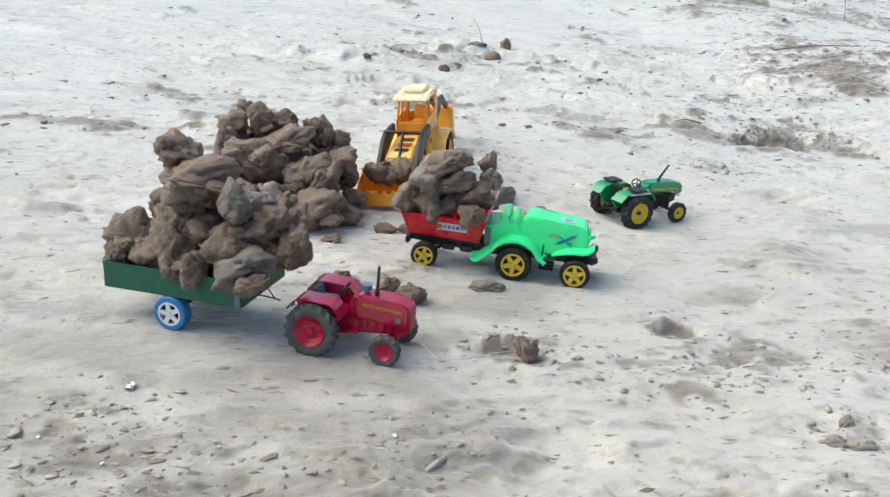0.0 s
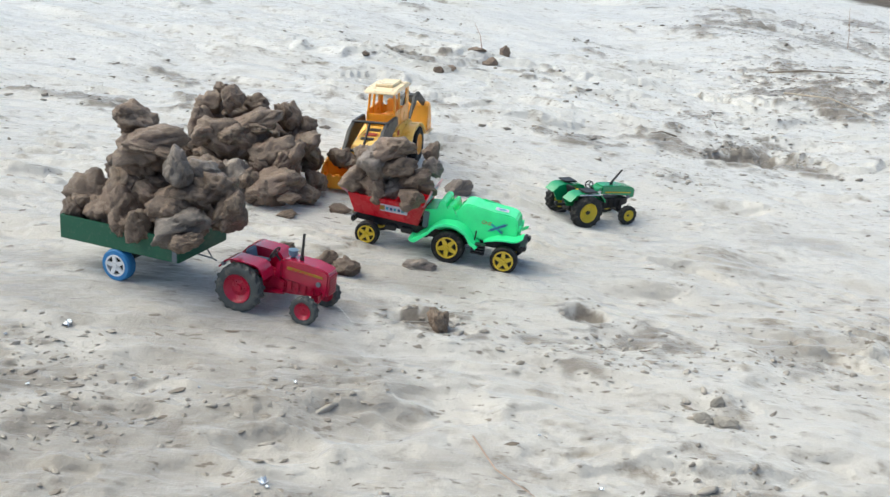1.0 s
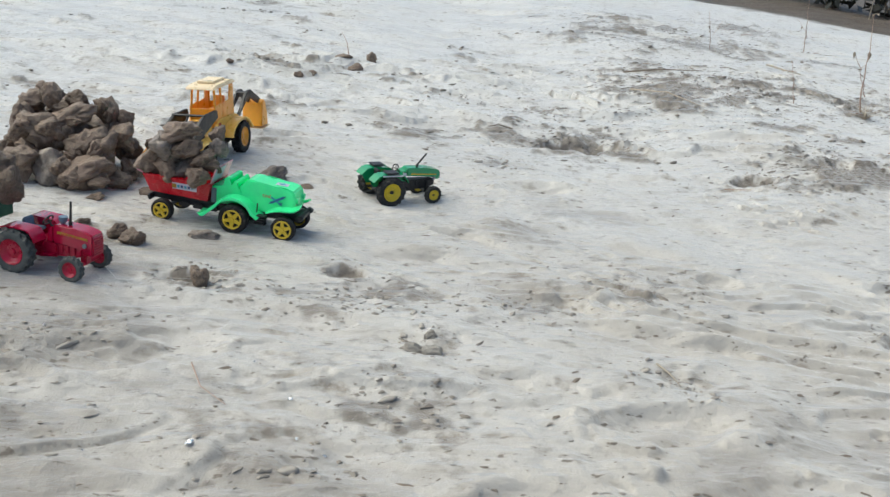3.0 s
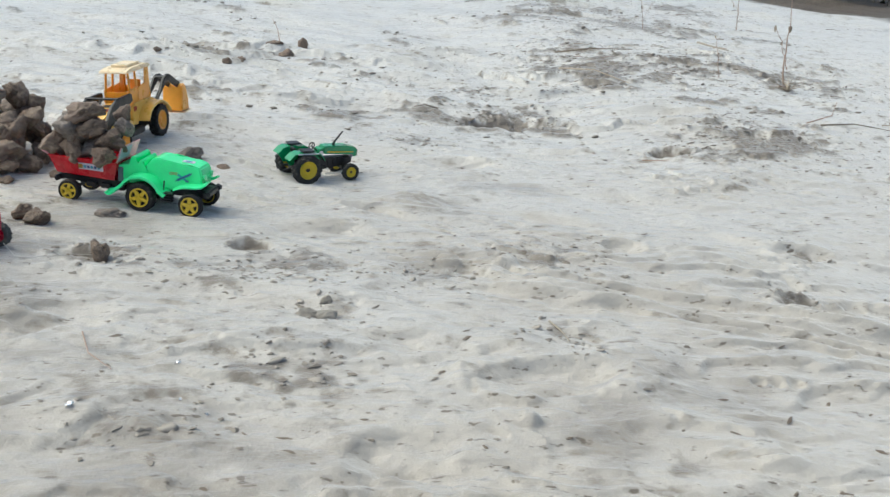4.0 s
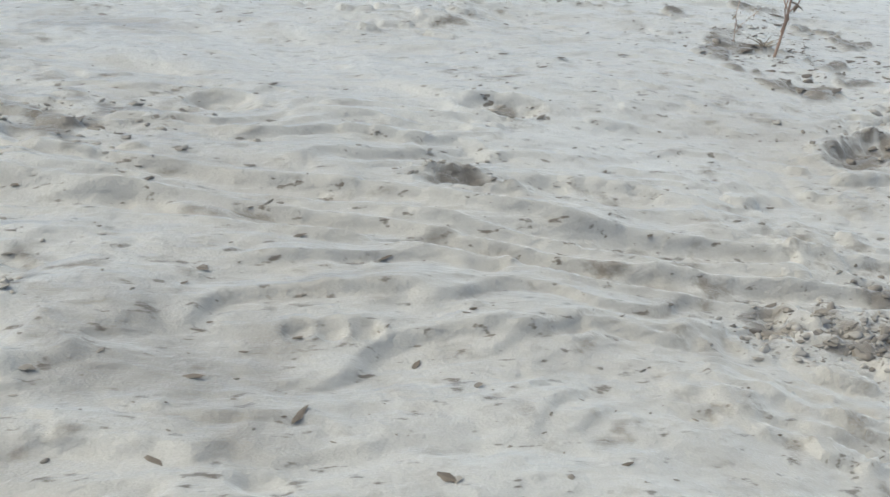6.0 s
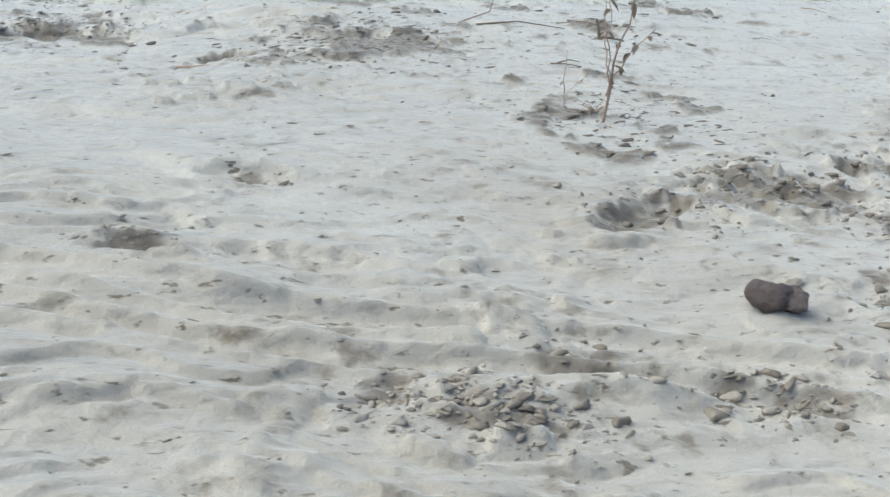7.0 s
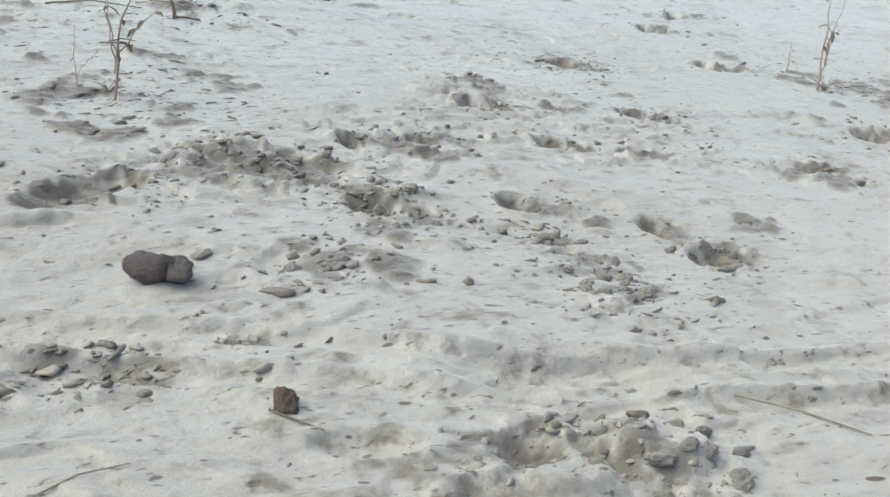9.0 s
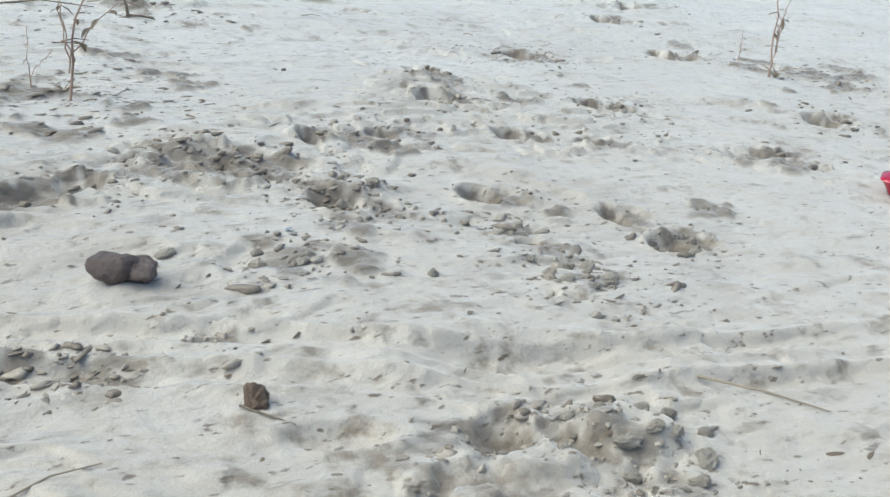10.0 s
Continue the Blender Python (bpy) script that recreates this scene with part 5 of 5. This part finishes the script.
DUMPER_LOAD = [
    (-0.164, 0.874, 0.286, 0.059, 0.033), (-0.191, 0.876, 0.266, 0.051, 0.052), (-0.157, 0.866, 0.263, 0.047, 0.032), (-0.213, 0.894, 0.240, 0.048, 0.041),
    (-0.114, 0.887, 0.274, 0.024, 0.032), (-0.111, 0.875, 0.258, 0.028, 0.032), (-0.130, 0.863, 0.242, 0.055, 0.036), (-0.143, 0.844, 0.225, 0.035, 0.032),
    (-0.191, 0.876, 0.226, 0.040, 0.045), (-0.164, 0.879, 0.228, 0.048, 0.033), (-0.187, 0.897, 0.231, 0.042, 0.036), (-0.148, 0.889, 0.228, 0.042, 0.036),
    (-0.170, 0.894, 0.260, 0.044, 0.036),
]
for k, (x, y, z, wide, tall) in enumerate(DUMPER_LOAD):
    lump(x - 0.010, y + 0.004, z, wide, tall, "grey-brown lump of dried mud loaded in the red bed", "mud lumps on the dumper", k % 4 == 1)

for row in ((-0.250, 1.116, 0.182, 0.036, 0.034), (-0.213, 1.120, 0.184, 0.036, 0.038), (-0.236, 1.116, 0.176, 0.040, 0.033), (-0.209, 1.122, 0.170, 0.035, 0.031)):
    lump(row[0], row[1], row[2] + 0.011, *row[3:], "brown lump of dried mud in the orange loader bucket", "mud lumps in the bucket")

# lumps lying about on the sand: x, y, width, height, share of the height that shows
LYING = [
    (-0.145, 0.792, 0.045, 0.021, 0.75), (-0.239, 0.759, 0.036, 0.032, 0.80), (-0.265, 0.786, 0.030, 0.025, 0.80), (-0.134, 0.609, 0.025, 0.036, 0.85),
    (-0.250, 0.990, 0.034, 0.015, 0.80), (-0.218, 0.997, 0.025, 0.021, 0.80), (-0.325, 0.951, 0.032, 0.014, 0.80), (-0.324, 0.819, 0.034, 0.018, 0.60),
    (-0.060, 1.165, 0.054, 0.036, 0.80), (0.002, 1.143, 0.030, 0.016, 0.80), (-0.198, 2.149, 0.023, 0.019, 0.80),
    (-0.015, 2.104, 0.028, 0.023, 0.75), (0.021, 2.142, 0.026, 0.019, 0.80),
]
LYING_FAR = [
    (0.115, 2.397, 0.058, 0.026, 0.80), (0.148, 2.331, 0.047, 0.028, 0.80), (0.199, 2.427, 0.030, 0.042, 0.80), (0.125, 0.443, 0.023, 0.015, 0.70),
    (0.146, 0.438, 0.025, 0.018, 0.80), (0.147, 0.469, 0.016, 0.011, 0.80),     (1.446, 0.189, 0.024, 0.023, 0.85), (1.703, 0.368, 0.015, 0.012, 0.70), (1.459, 0.482, 0.022, 0.010, 0.80), (-0.163, 0.610, 0.020, 0.009, 0.60),
]
SANDY = {(0.125, 0.443), (0.146, 0.438), (0.147, 0.469), (1.703, 0.368), (1.459, 0.482)}
for k, (x, y, wide, tall, shows) in enumerate(LYING + LYING_FAR):
    z = min(height(x + a, y + b) for a in (-wide / 3, 0, wide / 3) for b in (-wide / 3, 0, wide / 3))
    pale = (x, y) in SANDY
    lump(x, y, z + tall * (shows - 0.5), wide, tall, "small pale clod of sandy crust lying on the sand" if pale else "small brown lump of dried mud lying on the pale sand", "scattered mud lumps", k in (0, 8), pale=pale)
for x, y, wide, deep, tall, kind in ((1.402, 0.438, 0.048, 0.040, 0.031, 0), (1.424, 0.428, 0.031, 0.032, 0.027, 1)):
    lump(x, y, height(x, y) + tall * 0.36, wide, tall, "smooth rounded dark lump of damp mud on the sand", "scattered mud lumps", deep=deep, kind=kind, turn=(4, -9 - 4 * kind, 12), wet=True)

# pale clods thrown out of the deep prints: x, y, reach, number, largest
dice = random.Random(41)
for cx, cy, reach, number, most in ((1.716, 0.036, 0.056, 11, 0.024), (1.660, 0.080, 0.034, 6, 0.016), (1.862, 0.335, 0.045, 10, 0.022), (1.885, 0.470, 0.030, 5, 0.018), (2.082, 0.400, 0.034, 8, 0.020), (1.700, 0.590, 0.045, 9, 0.020), (1.570, 0.440, 0.030, 6, 0.018)):
    for k in range(number):
        x, y = cx + dice.gauss(0, reach * 0.6), cy + dice.gauss(0, reach * 0.5)
        wide = most * (1.0 if k < 2 else dice.uniform(0.3, 0.8))
        tall = wide * dice.uniform(0.5, 0.8)
        lump(x, y, height(x, y) + tall * 0.08, wide, tall, "pale angular clod of sandy crust beside a print", "clods beside the prints", pale=True)


# ---- saplings, twigs, thread and litter ----
def sapling(x, y, tall, seed, stems, leaves, label, lean=None):
    """A dry seedling: a few thin bent stems with withered leaves."""
    dice = random.Random(seed)
    root = thing("dry_sapling", Matrix.Translation((x, y, height(x, y) - 0.004)), label, "plant", "dry plants")
    for k in range(stems):
        lean_x, lean_y = dice.uniform(-0.25, 0.45), dice.uniform(-0.15, 0.25)
        if k == 0 and lean is not None:
            lean_x = lean / 0.55
        start = 0.0 if k == 0 else tall * dice.uniform(0.15, 0.4)
        up = tall * (1 if k == 0 else dice.uniform(0.55, 0.85))
        base = Vector((0.10 * start, 0, start))
        points = []
        for i in range(9):
            u = i / 8
            bend = u ** 1.4
            points.append(base + Vector((lean_x * tall * bend * (0.55 if k == 0 else 1) + dice.uniform(-1, 1) * 0.004 * tall / 0.2, lean_y * tall * bend, (up - start) * u)))
        stem = part("stem", tube(points, 0.0020 * tall / 0.2 * (1 if k == 0 else 0.55), end=0.0005, seg=6), STEM, root)
        for _ in range(leaves):
            p = points[dice.randrange(3, 9)]
            hang = Vector((dice.uniform(-1, 1), dice.uniform(-1, 1), dice.uniform(-0.9, 0.2))).normalized()
            size = dice.uniform(0.045, 0.095) * tall
            side = hang.cross(Vector((0, 0, 1))).normalized() * size * 0.22
            bm = bmesh.new()
            ribs = []
            for i in range(5):
                u = i / 4
                w = math.sin(math.pi * min(0.97, 0.08 + u * 0.9))
                mid = p + hang * size * u + Vector((0, 0, -0.25 * size * u * u))
                curl = Vector((0, 0, 0.10 * size * w))
                ribs.append([bm.verts.new(mid - side * w + curl), bm.verts.new(mid), bm.verts.new(mid + side * w + curl)])
            for a, b in zip(ribs, ribs[1:]):
                bm.faces.new((a[0], a[1], b[1], b[0]))
                bm.faces.new((a[1], a[2], b[2], b[1]))
            bmesh.ops.solidify(bm, geom=list(bm.faces), thickness=0.0004)
            part("leaf", bm, LEAF, stem)
    return root


sapling(1.474, 1.004, 0.230, 3, 4, 4, "dry brown sapling with withered hanging leaves in the sand", 0.30)
sapling(1.430, 1.055, 0.088, 5, 2, 4, "short withered seedling beside a taller dry sapling")
sapling(2.999, 1.118, 0.265, 8, 5, 2, "bare dry brown sapling with thin branching stems", 0.20)
sapling(2.954, 1.176, 0.090, 9, 2, 4, "short withered seedling with grey leaves on the sand")
sapling(1.563, 2.011, 0.276, 12, 2, 4, "thin leaning dry stalk with a few dark leaves")
sapling(1.394, 2.082, 0.127, 14, 2, 3, "small dry stalk standing in plant litter")
sapling(1.963, 3.164, 0.211, 16, 2, 2, "thin pale dry stalk near the end of the sand")
sapling(1.475, 2.929, 0.143, 18, 2, 2, "thin pale dry stalk near the end of the sand")


def grass_tuft(x, y, tall, blades, seed):
    """A withered tuft: thin bent blades from one foot."""
    dice = random.Random(seed)
    root = thing("dry_grass_tuft", Matrix.Translation((x, y, height(x, y) - 0.004)), "withered straw-coloured grass tuft at the foot of a stalk", "grass tuft", "dry plants")
    for _ in range(blades):
        a, out, up = dice.uniform(0, 2 * math.pi), dice.uniform(0.25, 0.9) * tall, dice.uniform(0.35, 1.0) * tall
        way = Vector((math.cos(a), math.sin(a), 0))
        points = [way * out * u ** 1.5 + Vector((0, 0, up * (u - 0.35 * u * u))) for u in (0, 0.25, 0.5, 0.75, 1)]
        part("blade", tube(points, 0.0014, end=0.0004, seg=4), LEAF, root)
    return root


def twig(points, radius, label, mat=None):
    bm = tube([(x, y, height(x, y) + lift) for x, y, lift in points], radius, end=radius * 0.45, seg=6)
    return tagged(part("twig", bm, mat or STEM), label, "twig", "twigs on the sand")


twig([(0.132, 2.402, 0.005), (0.128, 2.428, 0.041), (0.115, 2.456, 0.072)], 0.0016, "thin bare twig sticking up among mud lumps")
twig([(0.939, 2.189, 0.013), (1.002, 2.051, 0.016), (1.066, 1.935, 0.011)], 0.0026, "pale straight dry stick lying on the sand", LEAF)
twig([(1.433, 0.186, 0.003), (1.448, 0.170, 0.002), (1.465, 0.154, 0.002)], 0.0011, "thin dark twig lying beside a mud lump", LITTER)
twig([(1.842, 0.121, 0.003), (1.883, 0.077, 0.002), (1.919, 0.032, 0.002)], 0.0016, "pale dry straw lying on the sand", LEAF)
twig([(1.251, 0.124, 0.002), (1.291, 0.139, 0.002), (1.325, 0.148, 0.001)], 0.0009, "thin curved dry straw on the sand", LEAF)
twig([(1.461, 1.614, 0.004), (1.540, 1.592, 0.010), (1.629, 1.563, 0.004)], 0.0022, "dark dry stick lying on the sand", LITTER)
twig([(1.656, 1.620, 0.004), (1.690, 1.590, 0.007), (1.727, 1.555, 0.003)], 0.0020, "dark dry stick lying on the sand", LITTER)
twig([(1.602, 2.716, 0.010), (1.588, 2.560, 0.022), (1.576, 2.414, 0.010)], 0.0040, "pale straight dry stick lying on the sand", LEAF)
twig([(1.007, 2.475, 0.006), (1.120, 2.455, 0.014), (1.251, 2.422, 0.006)], 0.0032, "long dark weathered stick half buried in sand", LITTER)
twig([(2.328, 2.612, 0.006), (2.400, 2.530, 0.012), (2.461, 2.457, 0.006)], 0.0030, "long dark weathered stick half buried in sand", LITTER)
twig([(1.677, 1.500, -0.005), (1.676, 1.502, 0.020), (1.672, 1.505, 0.038)], 0.0040, "short broken stump of stem standing in sand", LITTER)
twig([(1.672, 1.496, 0.004), (1.700, 1.490, 0.005), (1.722, 1.484, 0.003)], 0.0030, "short dark stick lying beside a stump", LITTER)
twig([(-0.120, 0.377, 0.002), (-0.106, 0.324, 0.003), (-0.078, 0.286, 0.003)], 0.0010, "thin curved dry straw on the sand", STEM)
twig([(0.500, 1.736, 0.003), (0.467, 1.744, 0.004), (0.440, 1.744, 0.002)], 0.0022, "short dark piece of bark on the sand", LITTER)
twig([(0.420, 0.431, 0.002), (0.427, 0.404, 0.007), (0.430, 0.375, 0.003)], 0.0014, "short curved straw lying on the sand", LEAF)
twig([(1.425, 1.621, 0.003), (1.489, 1.614, 0.022), (1.504, 1.625, 0.050)], 0.0018, "bent dry twig standing in the sand", STEM)
dice = random.Random(44)
for _ in range(46):
    x, y, a, n = dice.uniform(0.8, 3.4), dice.uniform(1.3, 3.6), dice.uniform(-0.5, 0.4), dice.uniform(0.02, 0.07)
    twig([(x, y, 0.003), (x + n * math.cos(a) / 2, y + n * math.sin(a) / 2, 0.006), (x + n * math.cos(a), y + n * math.sin(a), 0.003)], dice.uniform(0.0008, 0.002), "small dry twig lying on the sand", dice.choice((STEM, LITTER, LITTER, LEAF)))

grass_tuft(1.560, 1.975, 0.075, 26, 1)
grass_tuft(1.470, 1.030, 0.030, 12, 2)
grass_tuft(3.020, 1.120, 0.055, 16, 3)

# the towing thread that runs from the red tractor's nose over the sand
cord = [(-0.246, 0.601, 0.018), (-0.231, 0.585, 0.009), (-0.207, 0.594, 0.003), (-0.170, 0.608, 0.003), (-0.135, 0.635, 0.003), (-0.106, 0.669, 0.003), (-0.066, 0.702, 0.003), (-0.026, 0.703, 0.003), (0.021, 0.705, 0.003), (0.070, 0.721, 0.003), (0.106, 0.726, 0.003)]
tagged(part("thread", tube([(x, y, height(x, y) + lift) for x, y, lift in cord], 0.00045, seg=5), THREAD), "thin white thread lying across the sand from the red tractor", "thread")


def scrap(x, y, size, seed, label, mat):
    """A crumpled bit of foil or film."""
    dice = random.Random(seed)
    bm = bmesh.new()
    bmesh.ops.create_grid(bm, x_segments=5, y_segments=4, size=0.5)
    for v in bm.verts:
        v.co = Vector((v.co.x * size, v.co.y * size * 0.7, dice.uniform(0, 0.35) * size))
    bmesh.ops.rotate(bm, cent=(0, 0, 0), matrix=Matrix.Rotation(dice.uniform(0, 6), 3, "Z"), verts=bm.verts)
    bmesh.ops.translate(bm, vec=(x, y, height(x, y) + 0.001), verts=bm.verts)
    bmesh.ops.solidify(bm, geom=list(bm.faces), thickness=0.0003)
    tagged(part("foil_scrap", bm, mat, sharp=20), label, "litter", "scraps on the sand")


scrap(-0.518, 0.531, 0.011, 1, "crumpled scrap of silver foil on the sand", FOIL)
scrap(-0.303, 0.283, 0.010, 2, "crumpled bluish scrap of film on the sand", FOIL)
scrap(-0.104, 0.204, 0.008, 3, "crumpled scrap of silver foil on the sand", FOIL)
dice = random.Random(17)
for k in range(12):
    scrap(dice.uniform(-0.62, 0.02), dice.uniform(0.16, 0.52), dice.uniform(0.0025, 0.0045), 20 + k, "tiny shiny scrap of foil on the sand", FOIL)
scrap(1.597, 0.500, 0.008, 4, "tiny shiny scrap of foil on the sand", FOIL)
scrap(2.046, 1.324, 0.008, 5, "tiny shiny scrap of foil on the sand", FOIL)


# ---- crumbs of sand and flakes of litter ----
def scatter(name, count, seed, sizes, spots, mat, flat, label, category, share, long=1.0, fine=1):
    """Many small uneven crumbs, strewn evenly and in clusters round the given spots, joined into one mesh."""
    rng = np.random.default_rng(seed)
    bm = bmesh.new()
    bmesh.ops.create_icosphere(bm, subdivisions=fine, radius=0.5)
    ball = np.array([v.co[:] for v in bm.verts])
    tris = np.array([[v.index for v in fc.verts] for fc in bm.faces])
    bm.free()
    share_up_to = np.cumsum([spot[2] ** 1.6 for spot in spots])
    share_up_to = share_up_to / share_up_to[-1] - 1e-9
    verts, faces, base = [], [], 0
    for k in range(count):
        alone = rng.random() >= share
        if not alone:
            cx, cy, r = spots[np.searchsorted(share_up_to, rng.random())]
            x, y = rng.normal(cx, r * 1.3), rng.normal(cy, r * 1.0)
        else:
            x, y = rng.uniform(-1.1, 4.0), -0.05 + 3.0 * rng.random() ** 1.3
        if not clear_of_seats(x, y, 0.62) or not -1.4 < x < 5.0 or not -0.1 < y < 4.5:
            continue
        size = sizes[0] + (sizes[1] - sizes[0]) * rng.random() ** 3.2
        if alone:
            size *= 0.72
        if fine == 1:
            p = ball * (1 + 0.40 * rng.normal(size=(len(ball), 1)).clip(-1.1, 1.2))
        else:
            lobes = rng.normal(size=(3, 5))
            p = ball * (1 + 0.24 * np.sin(4.5 * ball @ lobes + rng.uniform(0, 6, 5)).sum(1, keepdims=True).clip(-2, 2) + 0.07 * rng.normal(size=(len(ball), 1)))
        p = p * (size * rng.uniform(0.8, 2.0) * long, size * rng.uniform(0.6, 1.1), size * flat * rng.uniform(0.7, 1.2))
        a = rng.uniform(-0.9, 0.9)
        turn = np.array([[math.cos(a), -math.sin(a), 0], [math.sin(a), math.cos(a), 0], [0, 0, 1]])
        verts.append(p @ turn.T + (x, y, height(x, y) + size * flat * 0.12))
        faces.append(tris + base)
        base += len(ball)
    me = bpy.data.meshes.new(name)
    me.from_pydata(np.concatenate(verts).tolist(), [], np.concatenate(faces).tolist())
    me.polygons.foreach_set("use_smooth", [fine > 1] * len(me.polygons))
    me.materials.append(mat)
    return tagged(new(name, me), label, category, kind="stuff")


scatter("sand_crumbs", 5200, 71, (0.0014, 0.0070), CLODS, CRUMB, 0.6, "crumbs and small clods of broken sandy crust", "sand crumbs", 0.90)
PRINTS = [(x + 0.3 * a, y, 0.6 * a) for x, y, a, *rest in HOLLOWS] + [(x, y, 0.9 * r) for x, y, r in CLODS[:17]]
scatter("print_clods", 520, 75, (0.004, 0.013), PRINTS, CRUST_BIT, 0.6, "brown clods broken out of prints in the sand", "sand clods", 1.0, 1.0, 2)
scatter("large_crumbs", 340, 72, (0.004, 0.012), CLODS, CRUMB, 0.6, "larger clods of broken sandy crust", "sand clods", 1.0, 1.0, 2)
scatter("crust_bits", 7000, 74, (0.0018, 0.0080), CLODS + LITTERED[:12], CRUST_BIT, 0.40, "small brown bits of dried crust lying on the sand", "crust bits", 0.42, 1.3)
scatter("far_clods", 1100, 76, (0.003, 0.013), FAR_SPOTS, CRUST_BIT, 0.6, "brown clods of crust strewn over the far sand", "sand clods", 0.85, 1.0, 2)
scatter("litter_flakes", 6500, 73, (0.0022, 0.0105), LITTERED, LITTER, 0.2, "dark flakes of dry plant litter and bark", "plant litter", 0.62, 1.6)


# ---- the scrub beyond the sand ----
def scrub(x, y, wide, tall, seed):
    """A low dark bush of many small leaf tufts."""
    rng = np.random.default_rng(seed)
    n = 420
    centre = rng.normal(size=(n, 3))
    centre /= np.linalg.norm(centre, axis=1, keepdims=True)
    centre *= (0.45 + 0.55 * rng.random((n, 1))) * (0.8 + 0.3 * rng.random((n, 1)))
    centre = centre * (wide / 2, wide / 2.4, tall / 2) + (0, 0, tall * 0.45)
    verts, faces = [], []
    for k, c in enumerate(centre):
        a, b = rng.normal(size=(2, 3))
        a, b = a / np.linalg.norm(a), b / np.linalg.norm(b)
        s = tall * rng.uniform(0.05, 0.11)
        verts += [c - a * s, c + b * s * 0.5, c + a * s, c - b * s * 0.5]
        faces.append([4 * k, 4 * k + 1, 4 * k + 2, 4 * k + 3])
    me = bpy.data.meshes.new("leaf_tufts")
    me.from_pydata(np.array(verts).tolist(), [], faces)
    me.materials.append(HEDGE)
    root = thing("scrub_bush", Matrix.Translation((x, y, float(lie(x, y)))), "low dark green scrub bush beyond the sand", "bush", "scrub beyond the sand")
    crown = new("crown", me)
    crown.parent = root
    bm = bmesh.new()
    for k in range(5):
        a = 2 * math.pi * k / 5
        tube([(0, 0, -0.02), (0.12 * wide * math.cos(a), 0.12 * wide * math.sin(a), tall * 0.3), (0.3 * wide * math.cos(a), 0.3 * wide * math.sin(a), tall * 0.75)], 0.006, bm, 5, 0.002)
    part("stems", bm, LITTER, root)


dice = random.Random(9)
for k in range(30):
    x = -0.8 + 0.33 * k
    scrub(x + dice.uniform(-0.1, 0.1), 7.55 - 0.75 * x + dice.uniform(-0.05, 0.6), dice.uniform(0.5, 0.8), dice.uniform(0.3, 0.5), 100 + k)
for k in range(7):
    x = 2.2 + 0.45 * k
    twig([(x, 7.0 - 0.75 * x, 0.0), (x + 0.01, 7.0 - 0.75 * x, 0.10), (x + 0.015, 7.0 - 0.75 * x, 0.22)], 0.004, "pale dry stalk standing in front of dark scrub", LEAF)
